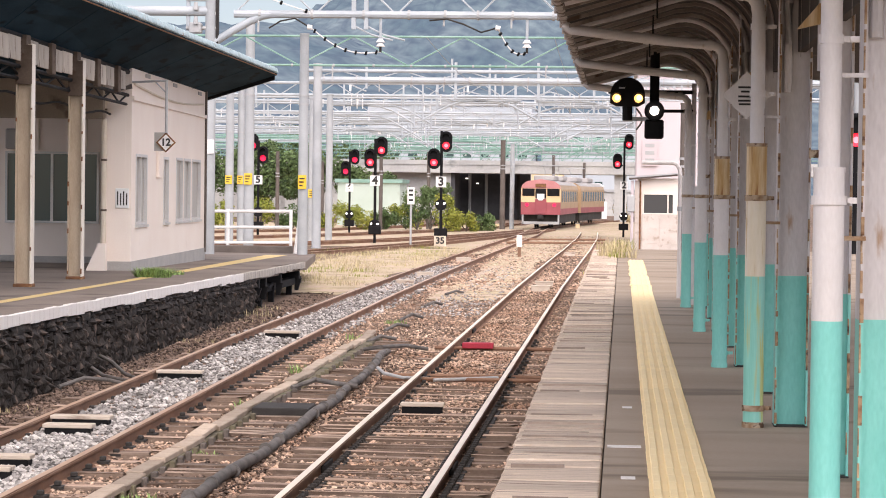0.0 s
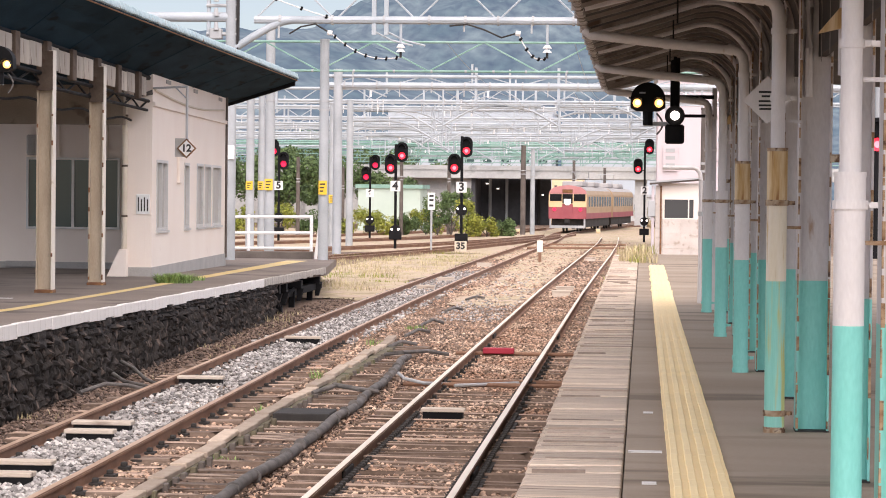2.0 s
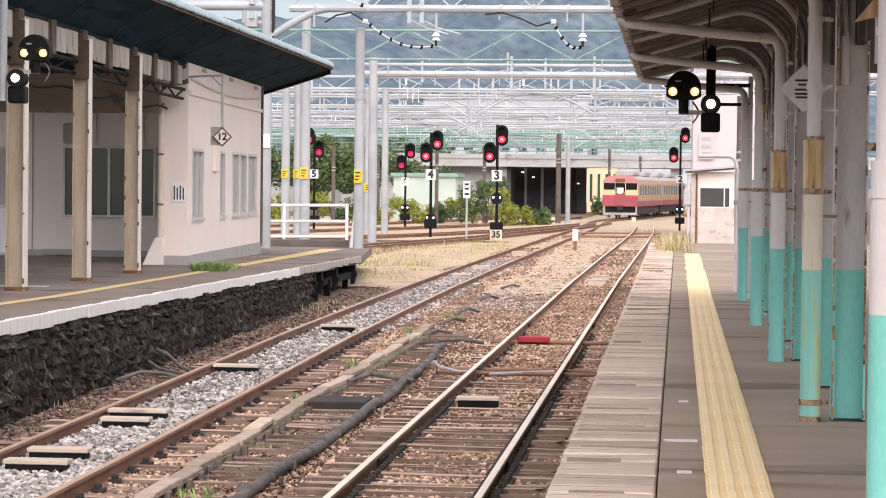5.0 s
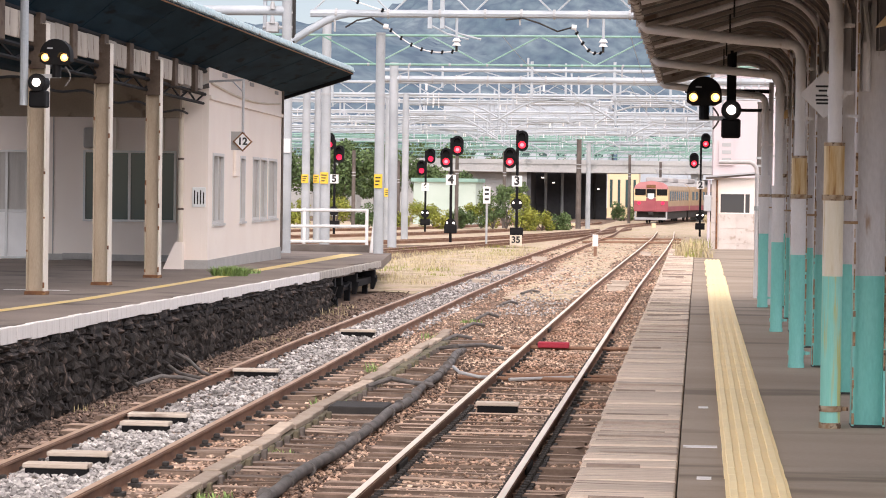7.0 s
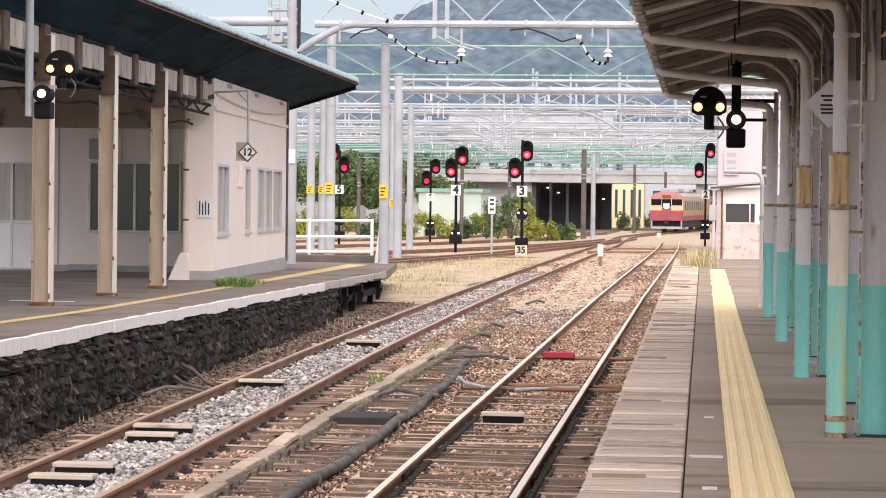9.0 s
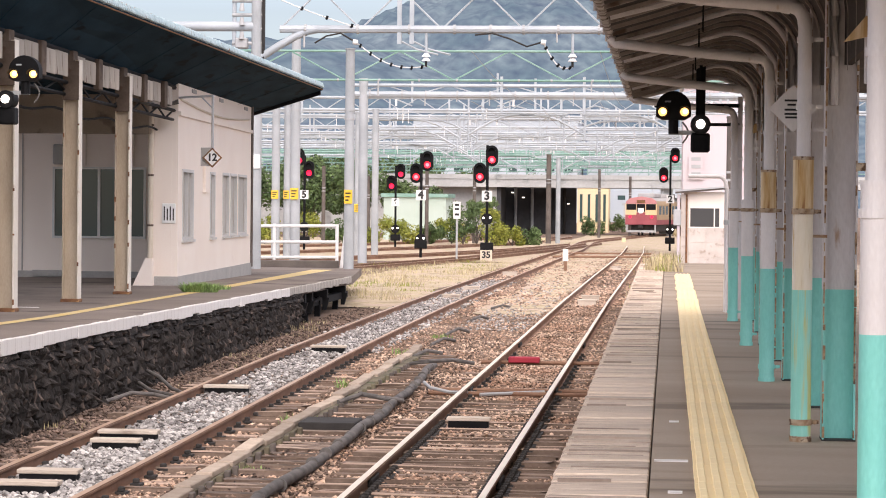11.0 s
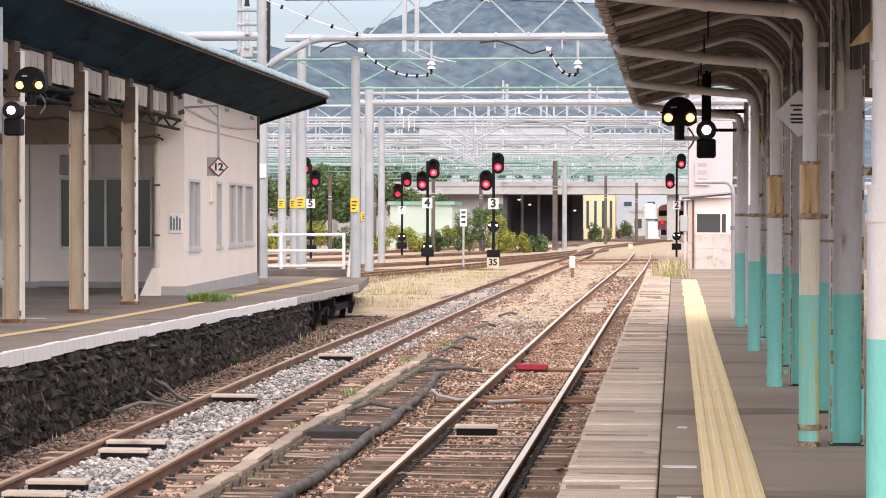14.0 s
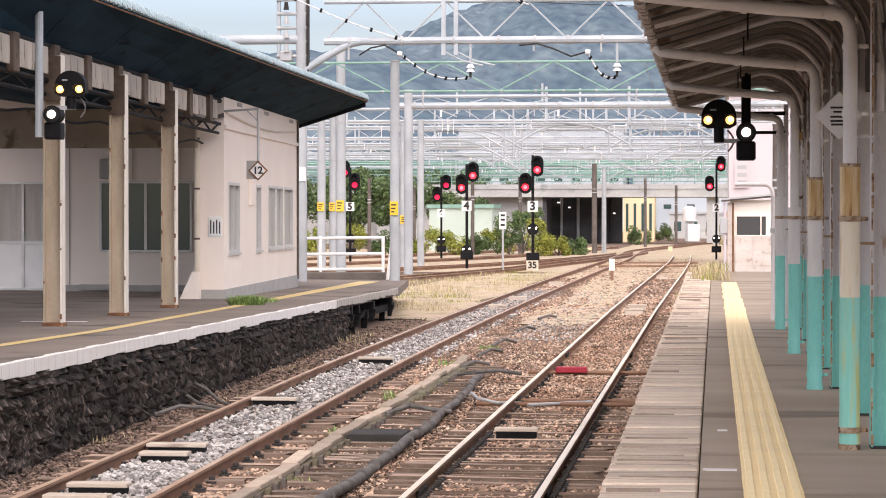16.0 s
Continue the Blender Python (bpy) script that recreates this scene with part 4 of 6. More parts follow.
def disc_signal(at, lamp, post_x, post_z, label, right):
    """A half-round black hanging signal with two amber lights, a round white lamp below."""
    s = thing("hanging_signal", at, label, "signal", "hanging signals")
    out = [(0.2 * math.cos(math.pi * k / 14), 0.03 + 0.2 * math.sin(math.pi * k / 14)) for k in range(15)] + [(-0.2, -0.06), (-0.13, -0.1), (0.13, -0.1), (0.2, -0.06)]
    h = part("signal_head", prism(bm_(), out, -0.03, 0.14), M_BLACK, s)
    for x in (-0.125, 0.125):
        part("lens", rod(bm_(), (x, -0.05, -0.01), (x, -0.031, -0.01), 0.05, 16), G_YEL, h, "lit amber lens")
        part("bulb", rod(bm_(), (x + 0.008, -0.056, -0.005), (x + 0.008, -0.051, -0.005), 0.03, 12), G_AMBERCORE, h)
        hood = bm_()
        rim = [[hood.verts.new((x + 0.066 * math.cos(a), yy, -0.01 + 0.066 * math.sin(a))) for yy in (-0.13, -0.03)] for a in np.linspace(0, math.pi, 9)]
        for a, b in zip(rim, rim[1:]):
            hood.faces.new((a[0], b[0], b[1], a[1]))
        part("hood", hood, M_BLACK, h)
    part("maker_plate", box(bm_(), -0.1, -0.03, -0.036, -0.031, 0.1, 0.118), M_GREYPAINT, h)
    lx_, lz_ = lamp
    b = part("lamp_body", rod(bm_(), (lx_, -0.03, lz_), (lx_, 0.2, lz_), 0.115, 18), M_BLACK, s)
    part("lens", rod(bm_(), (lx_, -0.05, lz_), (lx_, -0.031, lz_), 0.052, 16), G_WHT, b, "lit white lens")
    part("lamp_box", box(bm_(), lx_ - 0.11, lx_ + 0.11, 0.0, 0.22, lz_ - 0.32, lz_ - 0.1, 0.02), M_BLACK, s)
    part("cross_bar", box(bm_(), min(lx_, -0.05), max(lx_, 0.05), 0.05, 0.09, -0.27, -0.22), M_GREYPAINT, s)
    part("neck", rod(bm_(), (0, 0.06, -0.26), (0, 0.06, -0.08), 0.06, 10), M_BLACK, s)
    part("post", rod(bm_(), (post_x, 0.1, post_z[0]), (post_x, 0.1, post_z[1]), 0.055, 12), M_BLACK if right else M_GALV, s, "hanging post")
    part("loop_cable", tube(bm_(), [(0.1 + 0.07 * math.sin(a), 0.1, -0.12 - 0.08 * a) for a in np.linspace(0, 3.1, 10)], 0.012, 6), M_RUBBER, s)
    return s


disc_signal((-8.23, 30.0, 4.0), (-0.24, -0.33), -0.44, (-0.62, 1.0), "black hanging signal with two amber lights under the roof", False)
disc_signal((0.045, 27.6, 3.47), (0.31, -0.15), 0.31, (-0.2, 0.53), "black hanging signal with two amber lights at the canopy end", True)
e = thing("canopy_end_frame", (0, 31.1, 0), "dark steel bars closing the canopy end", "frame")
part("bar", box(bm_(), -0.2, 0.9, 0, 0.05, 3.66, 3.71), M_BLACK, e)
part("bar", box(bm_(), 0.5, 0.9, 0, 0.05, 3.42, 3.46), M_BLACK, e)
part("end_post", box(bm_(), 0.88, 0.94, 0, 0.06, PZ, 3.8), M_WHITESTEEL, e)


def white_bars_sign():
    s = thing("diamond_sign", (0.87, 17.1, 3.07), "white diamond sign with dark writing", "sign")
    d = [(0.0, 0.17), (0.17, 0.0), (0.0, -0.17), (-0.17, 0.0)]
    b = part("board", prism(bm_(), d, -0.008, 0.008), M_PIPEW, s)
    for z, w in ((0.05, 0.05), (0.02, 0.03), (-0.015, 0.05), (-0.045, 0.05), (-0.07, 0.045)):
        part("writing_bar", box(bm_(), -0.01 - w, -0.01 + w, -0.012, -0.009, z, z + 0.014), M_INK, b)
    part("holder", rod(bm_(), (0.0, 0.01, 0), (0.15, 0.24, 0), 0.012, 6), M_WHITESTEEL, s)


white_bars_sign()
bp = thing("bent_pipe", (0.79, 33.0, PZ), "white bent pipe beside the canopy end", "pipe")
part("pipe", tube(bm_(), [(0, 0, 0), (0, 0, 1.7), (-0.01, 0, 1.78), (-0.05, 0, 1.84), (-0.1, 0, 1.86), (-0.52, 0, 1.86)], 0.03, 10), M_PIPEW, bp, smooth=True)
part("band", rod(bm_(), (0, 0, 1.2), (0, 0, 1.26), 0.04, 10), M_GREYPAINT, bp)


# ---- end of the left platform ----
def platform_end():
    t = thing("platform_trestle", (0, 0, 0), "dark timber legs under the platform's overhanging end", "trestle")
    rng = random.Random(44)
    for y in (49.4, 50.6, 53.4, 57.2):
        for back in (0.25, 1.7) if y < 52 else (0.25,):
            x = lx(y) - back
            lean = rng.uniform(-0.05, 0.05)
            z = lz(y) - 0.34
            bm = box(bm_(), -0.065, 0.065, -0.065, 0.065, -0.35, z, 0.012)
            for v in bm.verts:
                v.co.x += x + lean * (1 - v.co.z)
                v.co.y += y
            part("leg", bm, M_BLACK, t)
        x = lx(y)
        part("cap_beam", box(bm_(), x - 3.0, x - 0.05, y - 0.1, y + 0.1, lz(y) - 0.38, lz(y) - 0.20), M_BLACK, t)
        part("corbel", prism(bm_(), [(x - 0.16, lz(y) - 0.66), (x - 0.08, lz(y) - 0.66), (x + 0.0, lz(y) - 0.38), (x - 0.16, lz(y) - 0.38)], y - 0.07, y + 0.07), M_BLACK, t)
    part("long_beam", box(bm_(), lx(53) - 0.45, lx(53) - 0.25, 48.6, 58.2, lz(53) - 0.56, lz(53) - 0.40), M_BLACK, t)
    part("brace", rod(bm_(), (lx(50) - 0.2, 50.3, 0.0), (lx(56) - 0.2, 54.5, 0.35), 0.04, 6), M_BLACK, t)


platform_end()


def white_fence():
    f = thing("white_fence", (-12.2, 71.0, 0.47), "white painted steel fence at the platform's end", "fence")
    for z in (0.28, 0.74, 1.22):
        part("rail", rod(bm_(), (-0.3, 0, z), (2.35, 0, z + 0.03), 0.045, 8), M_WHITE, f, smooth=True)
    for x in (0.42, 2.32):
        part("post", rod(bm_(), (x, 0, -0.1), (x, 0, 1.3), 0.05, 8), M_WHITE, f, smooth=True)
    part("stay", rod(bm_(), (2.45, 0, -0.05), (2.62, -0.1, 1.3), 0.05, 8), M_WHITE, f, smooth=True)
    part("dark_sill", box(bm_(), -0.6, 2.45, -0.6, -0.35, -0.02, 0.22, 0.02), M_DARKPOLE, f, "dark timber sill at its foot")


white_fence()


def plain_pole(at, h, r, material, label, plate_z=None, name="steel_pole"):
    p = thing(name, at, label, "pole", "poles in the yard")
    part("shaft", rod(bm_(), (0, 0, -0.3), (0, 0, h), r * 1.08, 16, r * 0.95), material, p, smooth=True)
    part("cap", rod(bm_(), (0, 0, h), (0, 0, h + 0.05), r * 1.05, 16), material, p)
    for z in (h * 0.68, h * 0.72):
        part("band", rod(bm_(), (0, 0, z), (0, 0, z + 0.06), r * 1.1, 16), M_GREYPAINT, p)
    if plate_z:
        pl = part("yellow_plate", box(bm_(), -r * 0.85, r * 0.85, -r - 0.06, -r - 0.035, plate_z - 0.2, plate_z + 0.2), M_TAGYELLOW, p, "yellow plate with dark writing")
        for k in range(3):
            part("writing_bar", box(bm_(), -r * 0.6, r * (0.5 - 0.2 * k), -r - 0.066, -r - 0.061, plate_z + 0.08 - k * 0.1, plate_z + 0.12 - k * 0.1), M_INK, pl)
    return p


plain_pole((-9.23, 68.8, 0.49), 6.35, 0.14, M_POLE, "grey concrete pole on the platform's end", 2.1)
plain_pole((-13.2, 84.0, -0.17), 8.6, 0.17, M_POLE, "grey concrete pole with yellow plate", 2.9)
plain_pole((-18.2, 110.0, -0.2), 7.2, 0.19, M_POLE, "grey concrete pole with yellow plate", 3.0)
plain_pole((-17.75, 110.5, -0.2), 7.2, 0.16, M_POLE, "grey concrete pole with yellow plate", 3.0)
plain_pole((-15.1, 116.0, -0.2), 7.0, 0.2, M_POLE, "grey concrete pole with yellow plate", 2.4)
plain_pole((-14.9, 121.0, -0.2), 7.4, 0.17, M_POLE, "slim grey concrete pole beside the tracks", None)
plain_pole((-8.28, 180.0, -0.4), 6.4, 0.17, M_POLE, "grey concrete pole before the viaduct", None)
plain_pole((-8.9, 178.0, -0.4), 6.6, 0.19, M_DARKPOLE, "dark timber pole before the viaduct", None, "timber_pole")
for x, y, h in ((-20.8, 165, 4.6), (-17.0, 168, 5.6), (-23.2, 160, 5.2), (-6.2, 215, 6.0), (-3.6, 225, 5.5), (-14.2, 175, 5.5), (-27, 150, 5.0), (1.55, 60, 4.9)):
    plain_pole((x, y, -0.3), h, 0.13, M_DARKPOLE, "dark timber pole in the yard", None, "timber_pole")


# ---- track bed details ----
lay_sleepers(TRACK_R, RIGHT_PATH, -18.0, 15.0, 0.62, 0.12)
lay_sleepers(TRACK_L, LEFT_PATH, -18.0, 15.0, 0.62, 0.12)
lay_sleepers(TRACK_R, RIGHT_PATH, 15.0, 25.0, 0.23, 0.105, 0.94, 0.5)
lay_sleepers(TRACK_R, RIGHT_PATH, 25.0, 31.0, 0.44, 0.12, 0.7, 0.7)
lay_sleepers(TRACK_R, RIGHT_PATH, 31.0, 40.0, 0.62, 0.145, 0.7)
lay_sleepers(TRACK_R, RIGHT_PATH, 40.0, 150.0, 0.62, 0.158, 0.5)
lay_sleepers(TRACK_L, LEFT_PATH, 15.0, 36.0, 0.5, 0.12)
lay_sleepers(TRACK_L, LEFT_PATH, 36.0, 140.0, 0.62, 0.155, 0.55)


def rail_clips(t, path, y0, y1, pitch):
    me = mesh_of("rail_clip", box(box(bm_(), -0.05, 0.05, -0.07, 0.07, -0.14, -0.115), -0.02, 0.035, -0.03, 0.03, -0.115, -0.075, 0.008), M_UNDER)
    y = y0
    while y < y1:
        for off in (-0.5625, 0.5625):
            for s in (-1, 1):
                c = new("rail_clip", me)
                c.parent = t
                c.location = (lerp_path(path, y) + off + s * 0.085, y, fall(y))
                c.rotation_euler = (0, 0, 0 if s < 0 else math.pi)
        y += pitch


rail_clips(TRACK_R, RIGHT_PATH, 15.0, 27.0, 0.18)
rail_clips(TRACK_R, RIGHT_PATH, 27.0, 40.0, 0.75)
rail_clips(TRACK_L, LEFT_PATH, 17.0, 40, 0.62)


def joint_bar(t, x, y):
    part("fishplate", box(bm_(), x - 0.045, x + 0.045, y - 0.3, y + 0.3, -0.11, -0.04, 0.01), M_UNDER, t)


for y in (21.0, 31.5, 42.0):
    for x in (-2.6025, -1.4775):
        joint_bar(TRACK_R, x, y)


M_FOOT = mat("dark_rubble", (0.10, 0.07, 0.055), (0.2, 0.14, 0.11), 0.95, 2.0, 0.3, vary=0.7, island=True)
WALL_FOOT = [(lx(y), y) for y in (15, 30, 45, 60)]


def bed(name, xa, xb, y0, y1, count, material, label, size, seed, zbase, path=None):
    def region(rng, n):
        y = near_bias(rng, n, y0, y1)
        x = rng.uniform(xa, xb, n)
        if path:
            x = x + np.array([lerp_path(path, v) for v in y])
        return np.stack([x, y], 1)
    return ballast(name, count, region, material, label, size, seed, zbase)


bed("dark_clinker", -4.3, -3.1, 15, 45, 5000, M_FOOT, "dark clinker and dirt round the duct", 0.02, 12, -0.15)
bed("wall_foot_stones", -0.05, 0.75, 17, 58, 9000, M_FOOT, "dark broken stone and dirt at the foot of the wall", 0.03, 11, -0.165, WALL_FOOT)
bed("brown_ballast", -6.35, -0.7, 15, 75, 95000, M_STONE, "rust-brown crushed stone between the tracks", 0.025, 1, -0.172)
bed("track_ballast", -0.5, 0.5, 16, 60, 14000, M_STONE, "brown crushed stone between the rails", 0.024, 4, -0.15, RIGHT_PATH)
bed("grey_ballast", -0.47, 0.47, 17, 80, 15000, M_GREYSTONE, "pale grey crushed stone between the rails", 0.032, 2, -0.12, LEFT_PATH)
bed("grey_shoulder", -0.95, 0.8, 40, 80, 2500, M_GREYSTONE, "pale grey crushed stone beside the track", 0.04, 3, -0.145, LEFT_PATH)
bed("far_ballast", -6.7, -0.7, 60, 150, 9000, M_STONE, "brown crushed stone farther along the tracks", 0.045, 7, -0.165)
bed("pale_gravel", -4.3, -2.9, 48, 80, 900, M_GREYSTONE, "scattered pale gravel", 0.035, 8, -0.16)


def board(x0, x1, y, z, depth, material, label):
    b = thing("loose_board", (0, 0, 0), label, "board", "boards on the track bed")
    part("plank", box(bm_(), x0, x1, y, y + depth, z - 0.04, z, 0.006), material, b)
    # Under near boards a black block stands in for the shaded hollow.
    part("bearer", box(bm_(), x0 + 0.02, x1 - 0.02, y + 0.012, y + depth - 0.03, z - 0.2, z - 0.04), M_BLACK if y < 45 else M_OLDPLANK, b)


M_OLDPLANK = mat("bleached_plank", (0.52, 0.44, 0.36), (0.62, 0.54, 0.46), 0.9, 3.0, 0.4, fine=60, stretch=(0.3, 2, 1), c=(0.26, 0.19, 0.15), cover=0.4)
for x0, x1, y in ((-5.73, -5.23, 23.4), (-5.87, -5.24, 24.3), (-5.7, -5.15, 20.6), (-5.66, -5.1, 19.7), (-6.0, -5.4, 30.6), (-5.95, -5.35, 39.6), (-2.44, -1.95, 26.5), (-2.3, -1.8, 61.0), (-2.3, -1.8, 64.0), (-2.3, -1.85, 96.0), (-6.0, -5.5, 63.5), (-6.0, -5.5, 70.0), (-5.95, -5.4, 86.0)):
    board(x0, x1, y, 0.0 + fall(y), 0.19, M_OLDPLANK, "bleached board lying between the rails")
tb = thing("red_trackside_bar", (0, 37.4, 0), "red painted bar lying across the track", "marker")
part("bar", box(bm_(), -2.47, -1.98, -0.1, 0.12, -0.09, 0.0, 0.012), M_REDPAINT, tb)
part("rod", rod(bm_(), (-2.9, 0, -0.09), (-1.0, 0, -0.09), 0.03, 8), M_RAIL, tb)


M_TROUGH = mat("mossy_concrete_lid", (0.40, 0.315, 0.245), (0.52, 0.425, 0.34), 0.95, 4.0, 0.5, fine=40, c=(0.20, 0.18, 0.11), cover=0.38, vary=0.3)


M_MOSSY = mat("mossy_dark_concrete", (0.10, 0.085, 0.06), (0.19, 0.165, 0.105), 0.95, 3.0, 0.5, c=(0.06, 0.075, 0.03), cover=0.42)
M_OLDTIMBER = mat("rotting_timber", (0.13, 0.095, 0.075), (0.33, 0.25, 0.20), 0.95, 4.0, 0.7, fine=50, stretch=(0.2, 1.5, 1), c=(0.07, 0.05, 0.04), cover=0.42, vary=0.45, grain=0.4)


def cable_trough():
    t = thing("cable_trough", (0, 0, 0), "low concrete cable trough with mossy lids", "trough")
    part("channel", prism(bm_(), [(-4.18, -0.09), (-3.99, -0.09), (-3.99, -0.2), (-4.18, -0.2)], 13, 40), M_MOSSY, t, "mossy channel side")
    rng = random.Random(12)
    me = mesh_of("lid", box(bm_(), -0.075, 0.075, 0, 0.97, -0.035, 0.02, 0.008), M_TROUGH)
    y = 14.0
    while y < 40:
        s = new("lid", me)
        s.parent = t
        s.location = (-4.06 - 0.008 * (y - 20) + rng.uniform(-0.03, 0.03), y, -0.055 + rng.uniform(-0.012, 0.012))
        s.rotation_euler = (rng.uniform(-0.02, 0.02), rng.uniform(-0.03, 0.03), rng.uniform(-0.03, 0.03))
        y += 0.99
    y = 14.3
    while y < 38:
        part("stake", box(bm_(), -3.985, -3.93, y, y + 0.09, -0.2, -0.065, 0.008), M_MOSSY if rng.random() < 0.4 else M_DARKPOLE, t)
        y += rng.uniform(0.34, 0.52)
    return t


cable_trough()


def timber_walk():
    t = thing("timber_cribbing", (0, 0, 0), "old dark timbers laid crosswise beside the trough", "timbers")
    rng = random.Random(15)
    mes = []
    for k in range(4):
        bm = box(bm_(), -0.32, 0.32, -0.055, 0.055, -0.1, 0.0, 0.01)
        r2 = random.Random(k + 60)
        for v in bm.verts:
            v.co += Vector((r2.uniform(-0.04, 0.04), r2.uniform(-0.02, 0.02), r2.uniform(-0.01, 0.01)))
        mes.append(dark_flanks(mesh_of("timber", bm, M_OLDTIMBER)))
    y = 15.0
    while y < 40:
        if rng.random() < 0.85:
            s = new("timber", mes[rng.randrange(4)])
            s.parent = t
            s.location = (-3.65 + rng.uniform(-0.05, 0.05) - (0.15 if y > 33 else 0), y, -0.11 + rng.uniform(-0.02, 0.02))
            s.rotation_euler = (0, rng.uniform(-0.02, 0.02), rng.uniform(-0.05, 0.05))
        y += rng.uniform(0.22, 0.42)
    part("cover_plate", box(bm_(), -4.0, -3.38, 25.8, 26.5, -0.16, -0.02, 0.01), M_UNDER, t, "dark cover plate")


timber_walk()


def black_pipe():
    p = thing("cable_duct", (0, 0, 0), "black corrugated cable duct lying on the ground", "duct")
    key = [(-3.42, 14), (-3.38, 18.8), (-3.31, 20.6), (-3.31, 25.1), (-3.36, 31), (-3.52, 35), (-3.56, 36.5)]
    ys = np.linspace(14, 36.4, 90)
    part("duct", tube(bm_(), [(lerp_path(key, y) + 0.015 * math.sin(y * 2.1), y, -0.085 + 0.02 * math.sin(y * 1.3)) for y in ys], 0.052, 10), M_RUBBER, p, smooth=True)
    y = 15.0
    while y < 36:
        x = lerp_path(key, y)
        part("collar", rod(bm_(), (x, y, -0.075), (x, y + 0.05, -0.075), 0.062, 10), M_RUBBER, p)
        y += 0.9
    for k, pts in enumerate(([(-4.0, 29.0, -0.06), (-3.75, 29.3, 0.02), (-3.45, 29.2, -0.02), (-3.25, 29.4, -0.06)], [(-3.9, 36.3, -0.06), (-3.6, 36.0, 0.0), (-3.3, 37.0, -0.04), (-3.0, 37.2, -0.1)], [(-4.1, 38.6, -0.1), (-3.95, 39.2, -0.03), (-3.72, 39.5, -0.09)], [(-4.15, 42.0, -0.1), (-3.98, 42.6, -0.02), (-3.86, 43.4, -0.1)], [(-4.2, 45.2, -0.1), (-4.02, 46.0, -0.01), (-3.84, 46.3, -0.09)], [(-4.2, 51.2, -0.1), (-4.06, 51.8, -0.04), (-3.9, 52.1, -0.1)], [(-4.2, 57.2, -0.1), (-4.0, 58.0, -0.05), (-3.85, 58.4, -0.1)])):
        part("branch_cable", tube(bm_(), pts, 0.03, 8), M_RUBBER, p, "black cable branching off")


black_pipe()
sw = thing("switch_rods", (0, 31.1, 0), "switch rods and a pale bent cable across the track", "rods")
for y in (0.0, 0.55):
    part("rod", rod(bm_(), (-3.1, y, -0.09), (-0.95, y, -0.09), 0.028, 8), M_RAIL, sw)
part("bent_cable", tube(bm_(), [(-3.25, 0.9, -0.02), (-3.18, 0.2, 0.03), (-3.05, -0.3, 0.0), (-2.8, -0.25, -0.06), (-2.5, 0.1, -0.09)], 0.022, 8), M_GREYPAINT, sw, "pale grey cable")
part("link", rod(bm_(), (-2.4, -0.3, -0.08), (-1.6, 0.3, -0.08), 0.022, 8), M_GREYPAINT, sw)
ct = thing("loose_cables", (0, 0, 0), "black cables lying at the foot of the stone wall", "cable")
for k, pts in enumerate(([(-7.1, 31.0, 0.1), (-6.95, 31.0, 0.0), (-6.7, 30.6, -0.08), (-6.3, 30.1, -0.1)], [(-7.1, 31.9, 0.12), (-6.8, 31.6, 0.03), (-6.5, 31.0, -0.08), (-6.25, 30.5, -0.1)], [(-6.9, 29.0, -0.1), (-6.7, 29.5, -0.03), (-6.45, 29.7, -0.06), (-6.2, 29.6, -0.1)])):
    part("cable", tube(bm_(), pts, 0.025, 8), M_RUBBER, ct)
mk = thing("track_marker", (-3.98, 93.3, -0.18), "small white marker post beside the track", "marker")
part("stake", box(bm_(), -0.06, 0.06, -0.05, 0.05, -0.2, 0.5), M_RAIL, mk)
part("plate", box(bm_(), -0.11, 0.11, -0.08, -0.05, 0.42, 0.88, 0.01), M_WALL, mk)
wp = thing("white_sign_post", (-9.84, 111.3, -0.2), "thin grey post with white sign", "sign")
part("post", rod(bm_(), (0, 0, -0.2), (0, 0, 2.7), 0.05, 8), M_GREYPAINT, wp)
wpl = part("plate", box(bm_(), -0.17, 0.17, -0.08, -0.055, 1.95, 2.75, 0.01), M_WHITE, wp)
for z in (2.1, 2.35, 2.55):
    part("writing_bar", box(bm_(), -0.1, 0.1, -0.086, -0.081, z, z + 0.1), M_INK, wpl)


# ---- weeds ----
GRASS = {}


def tuft(name, at, count, spread, height, material, label, seed, lean=0.5):
    """Grass blades from one foot."""
    rng = np.random.RandomState(seed)
    a = rng.uniform(0, 6.28, count)
    r = spread * np.sqrt(rng.uniform(0, 1, count))
    bx_, by_ = r * np.cos(a), r * np.sin(a)
    h = height * rng.uniform(0.35, 1.0, count)
    d = rng.uniform(0, 6.28, count)
    l = lean * h * rng.uniform(0.1, 1, count)
    w = rng.uniform(0.003, 0.008, count) * (1 + height)
    dx, dy = np.cos(d), np.sin(d)
    v = np.stack([np.stack([bx_ - w * dy, by_ + w * dx, 0 * h], 1), np.stack([bx_ + w * dy, by_ - w * dx, 0 * h], 1),
                  np.stack([bx_ + l * dx * 0.4 + w * dy, by_ + l * dy * 0.4 - w * dx, h * 0.6], 1), np.stack([bx_ + l * dx * 0.4 - w * dy, by_ + l * dy * 0.4 + w * dx, h * 0.6], 1),
                  np.stack([bx_ + l * dx, by_ + l * dy, h], 1)], 1).reshape(-1, 3)
    f = []
    for i in range(count):
        k = i * 5
        f += [(k, k + 1, k + 2, k + 3), (k + 3, k + 2, k + 4)]
    store = GRASS.setdefault(material.name, (material, [], []))
    base = len(store[1])
    store[1].extend((v + np.array(at)).tolist())
    store[2].extend([tuple(base + q for q in face) for face in f])


